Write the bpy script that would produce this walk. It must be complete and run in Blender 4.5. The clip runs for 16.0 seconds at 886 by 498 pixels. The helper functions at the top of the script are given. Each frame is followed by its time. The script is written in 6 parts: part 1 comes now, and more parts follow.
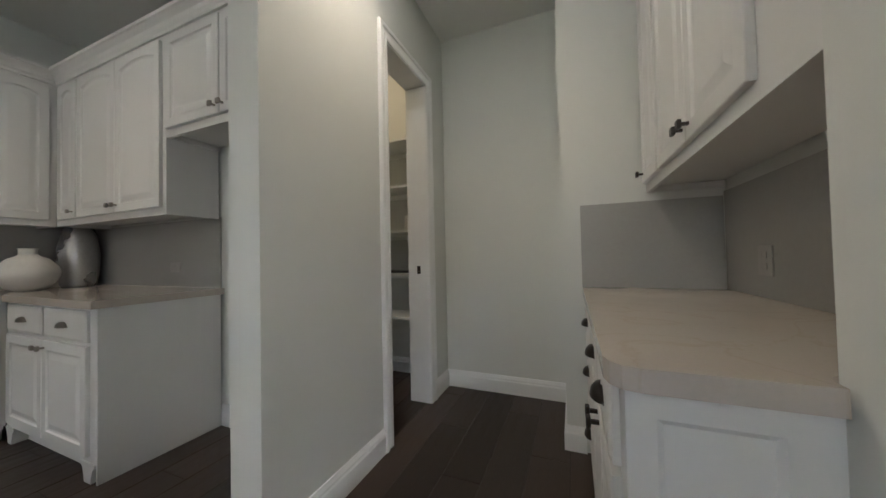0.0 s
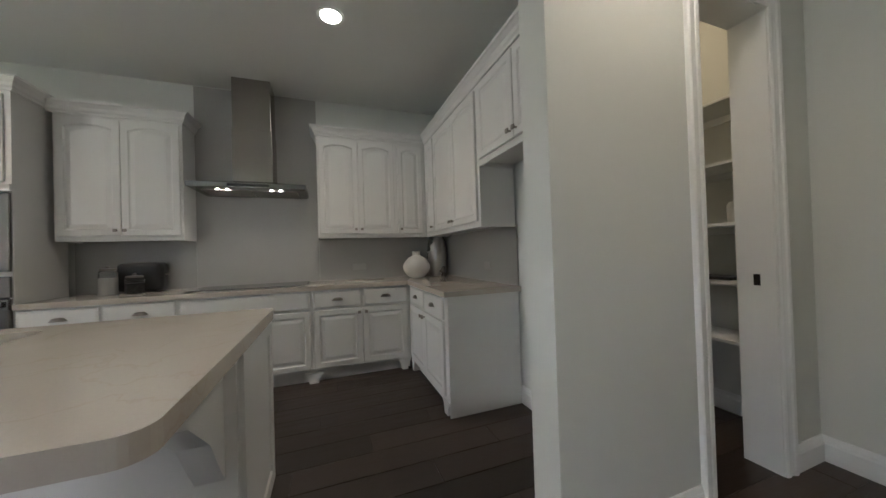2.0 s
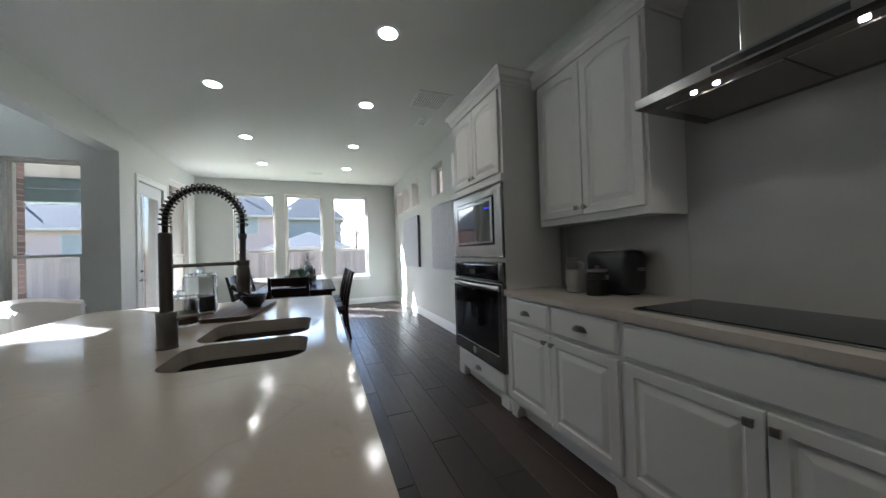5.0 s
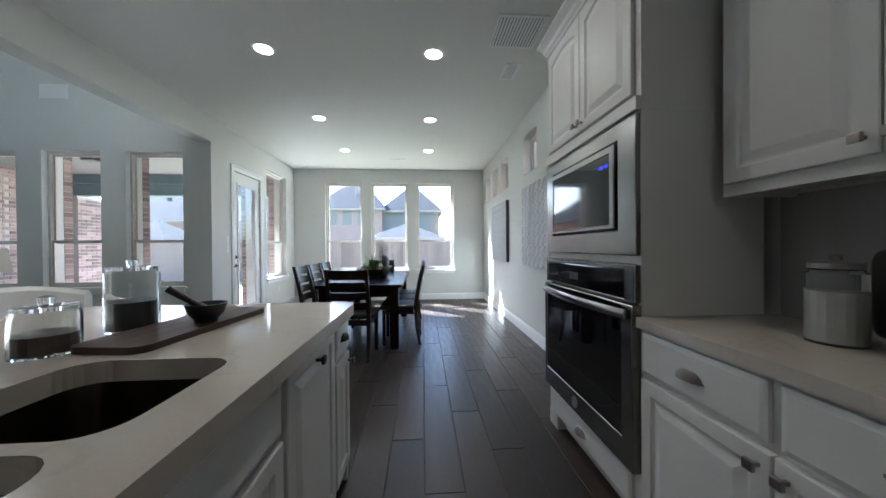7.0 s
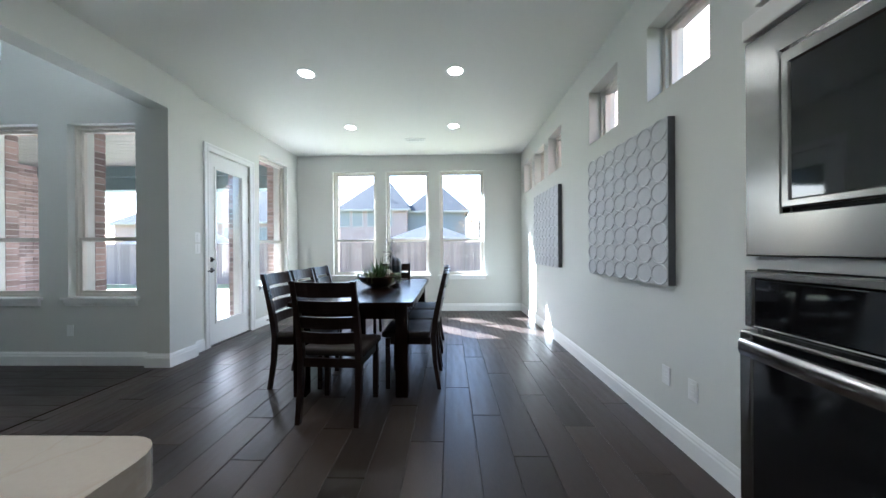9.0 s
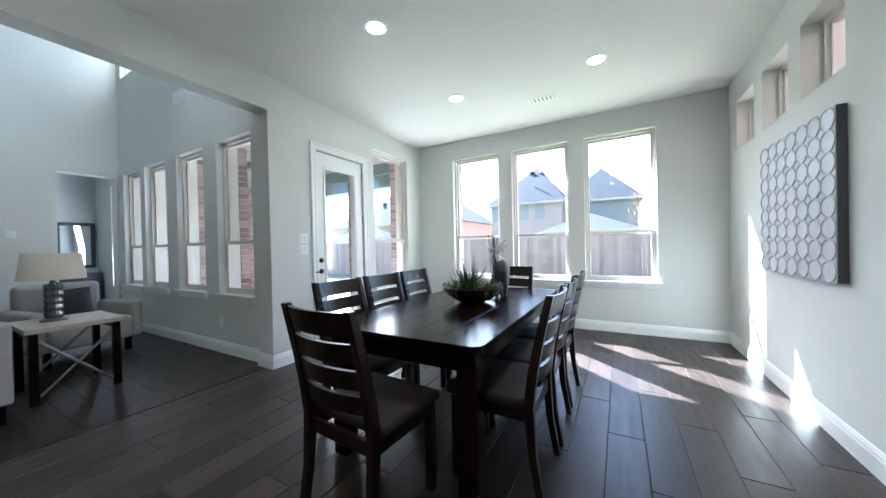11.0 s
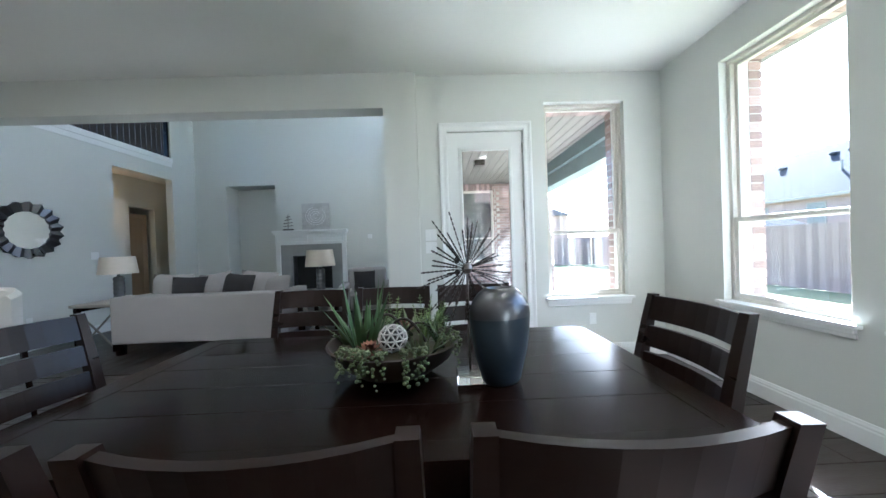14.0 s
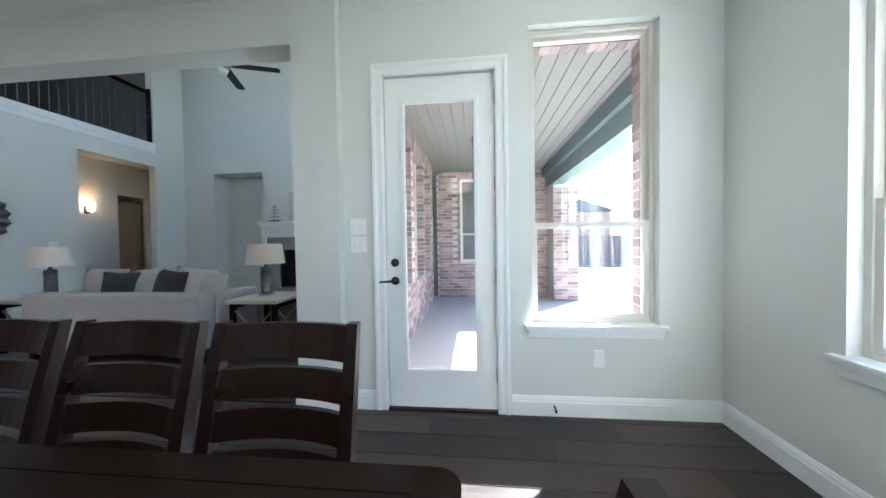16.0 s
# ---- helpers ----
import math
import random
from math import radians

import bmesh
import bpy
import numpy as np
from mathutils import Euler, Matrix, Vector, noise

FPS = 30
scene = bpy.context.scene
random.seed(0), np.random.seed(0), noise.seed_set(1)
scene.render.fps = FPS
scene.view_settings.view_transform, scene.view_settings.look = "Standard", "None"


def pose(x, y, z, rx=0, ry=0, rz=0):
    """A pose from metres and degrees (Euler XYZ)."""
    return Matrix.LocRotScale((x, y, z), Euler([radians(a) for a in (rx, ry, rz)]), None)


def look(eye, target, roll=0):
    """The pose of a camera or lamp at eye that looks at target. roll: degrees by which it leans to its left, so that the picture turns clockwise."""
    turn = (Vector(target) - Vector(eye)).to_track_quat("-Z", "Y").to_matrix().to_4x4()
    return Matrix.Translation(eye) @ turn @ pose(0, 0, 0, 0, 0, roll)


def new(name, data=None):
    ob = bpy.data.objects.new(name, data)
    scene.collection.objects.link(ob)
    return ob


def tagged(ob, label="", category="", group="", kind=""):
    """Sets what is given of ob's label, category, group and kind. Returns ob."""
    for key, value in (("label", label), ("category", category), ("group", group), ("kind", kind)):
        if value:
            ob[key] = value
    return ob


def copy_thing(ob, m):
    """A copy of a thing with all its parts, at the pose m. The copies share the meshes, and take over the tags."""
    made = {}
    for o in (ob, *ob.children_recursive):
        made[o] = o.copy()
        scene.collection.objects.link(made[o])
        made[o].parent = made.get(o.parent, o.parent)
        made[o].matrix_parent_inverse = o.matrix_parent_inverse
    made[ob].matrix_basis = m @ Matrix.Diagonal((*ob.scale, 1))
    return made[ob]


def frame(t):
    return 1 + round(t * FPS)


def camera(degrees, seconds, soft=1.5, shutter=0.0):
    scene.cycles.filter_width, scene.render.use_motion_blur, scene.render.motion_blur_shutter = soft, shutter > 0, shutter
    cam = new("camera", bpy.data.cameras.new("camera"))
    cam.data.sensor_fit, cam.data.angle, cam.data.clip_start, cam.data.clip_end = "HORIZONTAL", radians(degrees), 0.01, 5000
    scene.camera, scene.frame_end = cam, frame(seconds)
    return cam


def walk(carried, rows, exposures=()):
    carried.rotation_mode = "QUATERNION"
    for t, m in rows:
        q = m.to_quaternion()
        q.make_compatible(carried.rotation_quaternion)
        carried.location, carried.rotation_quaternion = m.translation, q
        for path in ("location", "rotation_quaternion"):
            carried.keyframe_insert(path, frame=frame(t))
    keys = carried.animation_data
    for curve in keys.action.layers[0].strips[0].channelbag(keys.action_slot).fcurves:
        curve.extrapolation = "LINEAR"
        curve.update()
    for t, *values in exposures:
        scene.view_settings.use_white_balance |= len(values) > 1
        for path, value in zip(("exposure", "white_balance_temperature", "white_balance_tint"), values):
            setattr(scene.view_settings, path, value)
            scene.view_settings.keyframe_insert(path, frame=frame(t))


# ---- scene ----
cam = camera(108.9, 16.0)
PATH = [
    (0, (-0.145, 0.171, 1.104), (-0.902, 2.021, 1.147), -1.2),
    (0.3, (-0.072, 0.125, 1.122), (-1.003, 1.895, 1.149), -1.0),
    (0.6, (-0.006, 0.086, 1.137), (-1.104, 1.757, 1.164), -1.0),
    (1, (0.046, 0.083, 1.174), (-1.284, 1.577, 1.184), -1.1),
    (1.5, (-0.039, 0.098, 1.218), (-1.67, 1.255, 1.215), -1.2),
    (2, (-0.213, 0.187, 1.201), (-2.092, 0.87, 1.22), -1.8),
    (2.5, (-0.506, 0.166, 1.25), (-2.494, 0.383, 1.256), -1.8),
    (3, (-0.855, 0.137, 1.303), (-2.833, -0.164, 1.284), -1.5),
    (3.5, (-1.237, 0.158, 1.29), (-3.036, -0.716, 1.277), -1.9),
    (4, (-1.608, 0.194, 1.235), (-3.077, -1.163, 1.251), -1.8),
    (4.5, (-1.89, 0.162, 1.234), (-2.999, -1.502, 1.247), -1.8),
    (5, (-2.152, 0.084, 1.212), (-2.877, -1.779, 1.233), -1.7),
    (5.2, (-2.24, 0.045, 1.209), (-2.81, -1.872, 1.228), -1.7),
    (7.5, (-2.601, -1.092, 1.199), (-2.709, -3.089, 1.185), -0.6),
    (8, (-2.605, -1.427, 1.19), (-2.69, -3.425, 1.184), -0.7),
    (8.2, (-2.611, -1.549, 1.182), (-2.687, -3.547, 1.178), -0.5),
    (10.5, (-2.779, -2.866, 1.2), (-2.119, -4.754, 1.195), -1.3),
    (11, (-2.87, -3.203, 1.208), (-1.895, -4.949, 1.189), -1.3),
    (11.5, (-2.899, -3.587, 1.209), (-1.57, -5.081, 1.192), -1.4),
    (12, (-2.965, -3.989, 1.201), (-1.336, -5.15, 1.192), -1.6),
    (12.5, (-3.027, -4.38, 1.208), (-1.206, -5.208, 1.2), -1.9),
    (13, (-3.074, -4.814, 1.198), (-1.139, -5.316, 1.195), -2.0),
    (13.5, (-3.057, -5.23, 1.207), (-1.068, -5.44, 1.198), -2.1),
    (14, (-2.997, -5.636, 1.214), (-0.998, -5.677, 1.195), -2.0),
    (14.5, (-2.845, -5.979, 1.202), (-0.848, -5.879, 1.182), -1.7),
    (15, (-2.604, -6.177, 1.201), (-0.616, -5.957, 1.172), -1.4),
    (15.5, (-2.278, -6.317, 1.202), (-0.295, -6.059, 1.161), -1.2),
    (16, (-1.942, -6.419, 1.21), (0.048, -6.221, 1.166), -0.9),
]
walk(cam, [(t, look(eye, target, roll)) for t, eye, target, roll in PATH],
     [(0.0, 4.85, 5600, 11), (1.5, 4.8, 5600, 11), (2.5, 4.75, 5550, 10), (3.5, 4.25, 5500, 10), (4.5, 3.85, 5350, 9), (8.0, 4.0, 5100, 8), (10.5, 4.2, 5050, 6), (16.0, 4.1, 5050, 6)])
# ---- light ----
SUN_WAY = Vector((-2.62, 2.30, -2.65)).normalized()
world = bpy.data.worlds.new("sky")
scene.world = world
world.use_nodes = True
wn = world.node_tree.nodes
sky = wn.new("ShaderNodeTexSky")
sky.sky_type, sky.sun_disc = "NISHITA", False
sky.sun_elevation = math.asin(-SUN_WAY.z)
sky.sun_rotation = math.atan2(-SUN_WAY.x, -SUN_WAY.y)
sky.air_density, sky.dust_density = 1.0, 2.5
world.node_tree.links.new(sky.outputs[0], wn["Background"].inputs[0])
wn["Background"].inputs[1].default_value = 0.07
sun = new("sun", bpy.data.lights.new("sun", "SUN"))
sun.data.energy, sun.data.angle, sun.data.color = 5.0, radians(0.6), (1.0, 0.95, 0.87)
sun.matrix_world = look((0, -20, 30), Vector((0, -20, 30)) + SUN_WAY)

CEIL = 2.97
# ---- materials ----


def mat(name, colour, rough=0.5, metal=0.0, vary=0.06, scale=3.0, fine=60.0, bump=0.0, coat=0.0, island=0.0, obj=0.0, stretch=(1, 1, 1), spec=0.5, rvar=0.06):
    m = bpy.data.materials.new(name)
    m.use_nodes = True
    nt, p = m.node_tree, m.node_tree.nodes["Principled BSDF"]
    tc, mp = nt.nodes.new("ShaderNodeTexCoord"), nt.nodes.new("ShaderNodeMapping")
    mp.inputs["Scale"].default_value = stretch
    nt.links.new(tc.outputs["Object"], mp.inputs[0])
    big, small = nt.nodes.new("ShaderNodeTexNoise"), nt.nodes.new("ShaderNodeTexNoise")
    big.inputs["Scale"].default_value, small.inputs["Scale"].default_value = scale, fine
    big.inputs["Detail"].default_value, small.inputs["Detail"].default_value = 4, 3
    for n in (big, small):
        nt.links.new(mp.outputs[0], n.inputs["Vector"])
    add = nt.nodes.new("ShaderNodeMath")
    add.operation = "ADD"
    nt.links.new(big.outputs[0], add.inputs[0])
    nt.links.new(small.outputs[0], add.inputs[1])
    val = add
    for flag, kind, out in ((island, "ShaderNodeNewGeometry", "Random Per Island"), (obj, "ShaderNodeObjectInfo", "Random")):
        if flag:
            g, mul = nt.nodes.new(kind), nt.nodes.new("ShaderNodeMath")
            mul.operation = "MULTIPLY_ADD"
            nt.links.new(g.outputs[out], mul.inputs[0])
            mul.inputs[1].default_value = flag * 2
            sub = nt.nodes.new("ShaderNodeMath")
            sub.operation = "SUBTRACT"
            nt.links.new(val.outputs[0], sub.inputs[0])
            sub.inputs[1].default_value = flag
            nt.links.new(sub.outputs[0], mul.inputs[2])
            val = mul
    rng = nt.nodes.new("ShaderNodeMapRange")
    rng.inputs["From Min"].default_value, rng.inputs["From Max"].default_value = 0.4, 1.6
    rng.inputs["To Min"].default_value, rng.inputs["To Max"].default_value = 1 - vary, 1 + vary
    nt.links.new(val.outputs[0], rng.inputs[0])
    mix = nt.nodes.new("ShaderNodeVectorMath")
    mix.operation = "SCALE"
    mix.inputs[0].default_value = colour
    nt.links.new(rng.outputs[0], mix.inputs["Scale"])
    nt.links.new(mix.outputs[0], p.inputs["Base Color"])
    rr = nt.nodes.new("ShaderNodeMapRange")
    rr.inputs["From Min"].default_value, rr.inputs["From Max"].default_value = 0.3, 0.7
    rr.inputs["To Min"].default_value, rr.inputs["To Max"].default_value = max(0.0, rough - rvar), min(1.0, rough + rvar)
    nt.links.new(big.outputs[0], rr.inputs[0])
    nt.links.new(rr.outputs[0], p.inputs["Roughness"])
    p.inputs["Metallic"].default_value = metal
    p.inputs["Coat Weight"].default_value = coat
    p.inputs["Coat Roughness"].default_value = 0.08
    p.inputs["Specular IOR Level"].default_value = spec
    if bump:
        b = nt.nodes.new("ShaderNodeBump")
        b.inputs["Strength"].default_value, b.inputs["Distance"].default_value = bump, 0.004
        nt.links.new(small.outputs[0], b.inputs["Height"])
        nt.links.new(b.outputs[0], p.inputs["Normal"])
    return m


def glow(name, colour, strength):
    m = bpy.data.materials.new(name)
    m.use_nodes = True
    p = m.node_tree.nodes["Principled BSDF"]
    p.inputs["Base Color"].default_value = (*colour, 1)
    p.inputs["Emission Color"].default_value, p.inputs["Emission Strength"].default_value = (*colour, 1), strength
    return m


def clear(name, tint=(1, 1, 1), thin=True):
    m = bpy.data.materials.new(name)
    m.use_nodes = True
    p = m.node_tree.nodes["Principled BSDF"]
    p.inputs["Base Color"].default_value = (*tint, 1)
    p.inputs["Roughness"].default_value, p.inputs["Transmission Weight"].default_value = 0.0, 1.0
    p.inputs["IOR"].default_value = 1.45
    if thin:
        nt = m.node_tree
        t, gl, mx = nt.nodes.new("ShaderNodeBsdfTransparent"), nt.nodes.new("ShaderNodeBsdfGlossy"), nt.nodes.new("ShaderNodeMixShader")
        t.inputs[0].default_value = (*tint, 1)
        gl.inputs["Roughness"].default_value = 0.01
        lw, pw, ad = nt.nodes.new("ShaderNodeLayerWeight"), nt.nodes.new("ShaderNodeMath"), nt.nodes.new("ShaderNodeMath")
        lw.inputs[0].default_value = 0.5
        pw.operation, ad.operation = "POWER", "MULTIPLY_ADD"
        pw.inputs[1].default_value = 5.0
        ad.inputs[1].default_value, ad.inputs[2].default_value = 0.9, 0.04
        nt.links.new(lw.outputs["Facing"], pw.inputs[0])
        nt.links.new(pw.outputs[0], ad.inputs[0])
        nt.links.new(ad.outputs[0], mx.inputs[0])
        nt.links.new(t.outputs[0], mx.inputs[1])
        nt.links.new(gl.outputs[0], mx.inputs[2])
        nt.links.new(mx.outputs[0], nt.nodes["Material Output"].inputs[0])
    return m


PAINT = mat("wall_paint", (0.63, 0.64, 0.605), 0.75, vary=0.02, scale=1.2, fine=180, bump=0.05)
CEILP = mat("ceiling_paint", (0.71, 0.71, 0.68), 0.85, vary=0.02, scale=1.0, fine=140, bump=0.12)
TRIM = mat("trim_paint", (0.78, 0.79, 0.78), 0.4, vary=0.02, scale=2, fine=90)
CAB = mat("cabinet_paint", (0.63, 0.625, 0.605), 0.38, vary=0.02, scale=2, fine=50)
VINYL = mat("window_vinyl", (0.62, 0.59, 0.53), 0.45, vary=0.03)
PLANK = mat("floor_tile", (0.037, 0.0265, 0.0215), 0.38, vary=0.42, scale=4, fine=30, bump=0.16, obj=0.6, stretch=(6, 0.8, 1), spec=0.36, rvar=0.09)
GROUT = mat("grout", (0.035, 0.03, 0.027), 0.9, vary=0.15)
HARDWOOD = mat("hardwood", (0.018, 0.011, 0.008), 0.40, vary=0.4, scale=4, fine=35, bump=0.25, obj=0.5, stretch=(0.8, 6, 1))
ESPRESSO = mat("espresso_wood", (0.0085, 0.0040, 0.0028), 0.19, vary=0.2, scale=1.2, fine=14, stretch=(5, 0.6, 5), spec=0.12, rvar=0.025)
CHAIRW = mat("chair_wood", (0.0125, 0.006, 0.0042), 0.3, vary=0.28, scale=1.5, fine=16, stretch=(0.6, 5, 5), spec=0.3, rvar=0.05)
SEAT = mat("seat_leather", (0.022, 0.017, 0.014), 0.6, vary=0.2, scale=8, fine=120, bump=0.15, spec=0.25)
STEEL = mat("stainless", (0.26, 0.255, 0.245), 0.21, metal=1.0, vary=0.03, scale=1.0, fine=90, stretch=(0.6, 0.6, 12), rvar=0.02)
STEELV = mat("stainless_brushed", (0.36, 0.34, 0.315), 0.2, metal=1.0, vary=0.03, scale=1.2, fine=160, stretch=(3, 3, 0.25), rvar=0.02)
NICKEL = mat("brushed_nickel", (0.30, 0.275, 0.25), 0.33, metal=1.0, vary=0.05)
SINKM = mat("sink_steel", (0.11, 0.095, 0.08), 0.33, metal=1.0, vary=0.08, stretch=(20, 1, 1))
# Dark brown carries the loft's dimness in its colour.
LOFTW = mat("loft_dimmed_brown", (0.12, 0.092, 0.072), 0.7, vary=0.15, stretch=(6, 6, 0.8))
FARTRIM = mat("far_trim", (0.33, 0.30, 0.26), 0.7, vary=0.08)
VENTB = mat("vent_grey", (0.32, 0.32, 0.31), 0.8, vary=0.05)
GUN = mat("faucet_gunmetal", (0.15, 0.135, 0.12), 0.36, metal=1.0, vary=0.05)
PLATEG = mat("grey_plate", (0.40, 0.39, 0.37), 0.45, vary=0.03)
BRONZE = mat("dark_bronze", (0.05, 0.042, 0.038), 0.35, metal=0.8, vary=0.15)
BLACKG = mat("black_glass", (0.008, 0.008, 0.009), 0.06, vary=0.1)
BLACK = mat("black_plastic", (0.015, 0.015, 0.016), 0.4, vary=0.1)
GLASS = clear("window_glass")
JARGLASS = clear("jar_glass", (0.96, 0.98, 0.98), thin=False)
MIRROR = mat("mirror", (0.9, 0.9, 0.9), 0.02, metal=1.0, vary=0.0)
LINEN = mat("sofa_linen", (0.34, 0.318, 0.306), 0.9, vary=0.08, scale=5, fine=220, bump=0.3)
DARKF = mat("dark_fabric", (0.03, 0.027, 0.028), 0.85, vary=0.2, fine=200, bump=0.3)
SHADE = mat("lamp_shade", (0.60, 0.55, 0.47), 0.9, vary=0.05, fine=150, bump=0.15)
ARTM = mat("art_plaster", (0.50, 0.51, 0.53), 0.5, vary=0.08, scale=6, fine=70, bump=0.15)
ARTSIDE = mat("art_edge", (0.10, 0.10, 0.11), 0.6, vary=0.1)
BRICK = mat("brick", (0.32, 0.235, 0.21), 0.9, vary=0.35, scale=5, fine=60, bump=0.5, island=0.9)
BRICKP = mat("single_brick", (0.32, 0.235, 0.21), 0.9, vary=0.35, scale=5, fine=60, bump=0.5, obj=0.9)
MORTAR = mat("mortar", (0.52, 0.50, 0.47), 0.95, vary=0.1, fine=90, bump=0.3)
CONC = mat("patio_concrete", (0.38, 0.365, 0.35), 0.85, vary=0.1, scale=1.5, fine=60, bump=0.15)
GRASS = mat("lawn", (0.16, 0.17, 0.08), 0.95, vary=0.35, scale=2, fine=60, bump=0.5)
FENCE = mat("cedar_fence", (0.24, 0.185, 0.165), 0.85, vary=0.25, scale=3, fine=40, obj=0.5, stretch=(8, 8, 0.8))
ROOFM = mat("roof_shingle", (0.045, 0.047, 0.052), 1.0, vary=0.25, scale=3, fine=40, bump=0.5, island=0.4, spec=0.08)
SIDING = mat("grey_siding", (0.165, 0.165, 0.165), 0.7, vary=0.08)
PATIOW = mat("patio_beam", (0.15, 0.20, 0.20), 0.6, vary=0.06)
SOFFIT = mat("patio_soffit", (0.20, 0.185, 0.165), 0.7, vary=0.05, stretch=(1, 8, 1))
POT = mat("bowl_brown", (0.032, 0.018, 0.013), 0.35, vary=0.25)
LEAF = mat("succulent", (0.055, 0.11, 0.035), 0.5, vary=0.35, island=0.8)
LEAF2 = mat("grey_green_leaf", (0.12, 0.15, 0.07), 0.55, vary=0.3, island=0.8)
FERN = mat("fern_leaf", (0.10, 0.16, 0.035), 0.55, vary=0.35, obj=0.5)
ROSE = mat("rust_flower", (0.22, 0.09, 0.05), 0.6, vary=0.3, island=0.6)
VASEM = mat("slate_ceramic", (0.024, 0.034, 0.044), 0.34, vary=0.15)
VASEL = mat("silver_band", (0.11, 0.11, 0.115), 0.3, metal=0.9, vary=0.1)
CERAM = mat("white_ceramic", (0.62, 0.61, 0.58), 0.5, vary=0.06, fine=40, bump=0.2)
SILV = mat("silver_ceramic", (0.45, 0.44, 0.42), 0.3, metal=0.75, vary=0.15)
WALNUT = mat("board_walnut", (0.05, 0.026, 0.016), 0.5, vary=0.3, stretch=(1, 8, 1))
TABLETOPW = mat("weathered_top", (0.42, 0.38, 0.33), 0.55, vary=0.2, stretch=(1, 8, 1))
STOOLM = mat("white_leather", (0.68, 0.67, 0.65), 0.45, vary=0.04, fine=120, bump=0.1)
TANW = mat("hall_paint", (0.33, 0.25, 0.17), 0.8, vary=0.03)
SLATE = mat("hearth_stone", (0.30, 0.30, 0.29), 0.5, vary=0.2, scale=4)
LAMPON = glow("lamp_lens", (1.0, 0.88, 0.70), 4.5)
SCONCE = glow("sconce_glass", (1.0, 0.66, 0.34), 0.9)


def quartz():
    m = mat("quartz_top", (0.47, 0.425, 0.375), 0.12, vary=0.05, scale=2.5, fine=120)
    nt, p = m.node_tree, m.node_tree.nodes["Principled BSDF"]
    tc = nt.nodes.new("ShaderNodeTexCoord")
    wv = nt.nodes.new("ShaderNodeTexNoise")
    wv.inputs["Scale"].default_value, wv.inputs["Detail"].default_value, wv.inputs["Distortion"].default_value = 2.6, 7, 0.9
    nt.links.new(tc.outputs["Object"], wv.inputs["Vector"])
    r = nt.nodes.new("ShaderNodeValToRGB")
    r.color_ramp.elements[0].position, r.color_ramp.elements[0].color = 0.485, (1, 1, 1, 1)
    r.color_ramp.elements[1].position, r.color_ramp.elements[1].color = 0.515, (1, 1, 1, 1)
    e = r.color_ramp.elements.new(0.5)
    e.color = (0.945, 0.92, 0.89, 1)
    nt.links.new(wv.outputs[0], r.inputs[0])
    mul = nt.nodes.new("ShaderNodeMix")
    mul.data_type, mul.blend_type = "RGBA", "MULTIPLY"
    mul.inputs[0].default_value = 1.0
    old = p.inputs["Base Color"].links[0].from_socket
    nt.links.new(old, mul.inputs[6])
    nt.links.new(r.outputs[0], mul.inputs[7])
    nt.links.new(mul.outputs[2], p.inputs["Base Color"])
    return m


QUARTZ = quartz()
SPLASH = mat("backsplash_stone", (0.34, 0.335, 0.315), 0.30, vary=0.06, scale=2.5, rvar=0.02, fine=70)

# ---- building helpers ----


def mesh(name, bm, material, smooth=False):
    bmesh.ops.recalc_face_normals(bm, faces=bm.faces)
    me = bpy.data.meshes.new(name)
    bm.to_mesh(me)
    bm.free()
    for m in material if isinstance(material, (list, tuple)) else (material,):
        me.materials.append(m)
    if smooth:
        me.shade_smooth()
        me.set_sharp_from_angle(angle=radians(38))
    return me


def part(name, bm, material, parent, label="", smooth=False):
    ob = new(name, mesh(name, bm, material, smooth))
    ob.parent = parent
    if label:
        ob["label"] = label
    return ob


def thing(name, loc, label, category, rz=0.0, group="", kind=""):
    ob = new(name)
    ob.empty_display_size = 0.1
    ob.matrix_basis = pose(*loc, 0, 0, rz)
    return tagged(ob, label, category, group, kind)


def solid(name, bm, material, label, category="", group="", kind="", smooth=False):
    return tagged(new(name, mesh(name, bm, material, smooth)), label, category, group, kind)


def box(bm, x0, y0, z0, x1, y1, z1, bevel=0.0, seg=2, mi=0):
    vs = [bm.verts.new((x, y, z)) for x in (x0, x1) for y in (y0, y1) for z in (z0, z1)]
    fs = [bm.faces.new([vs[i] for i in f]) for f in ((0, 1, 3, 2), (4, 6, 7, 5), (0, 4, 5, 1), (2, 3, 7, 6), (0, 2, 6, 4), (1, 5, 7, 3))]
    for f in fs:
        f.material_index = mi
    if bevel:
        es = list({e for f in fs for e in f.edges})
        bmesh.ops.bevel(bm, geom=es, offset=bevel, segments=seg, profile=0.6, affect="EDGES")
    return bm


def boxes(*specs, bevel=0.0):
    bm = bmesh.new()
    for s in specs:
        box(bm, *s, bevel=bevel)
    return bm


def one(x0, y0, z0, x1, y1, z1, bevel=0.0, seg=2):
    return box(bmesh.new(), x0, y0, z0, x1, y1, z1, bevel, seg)


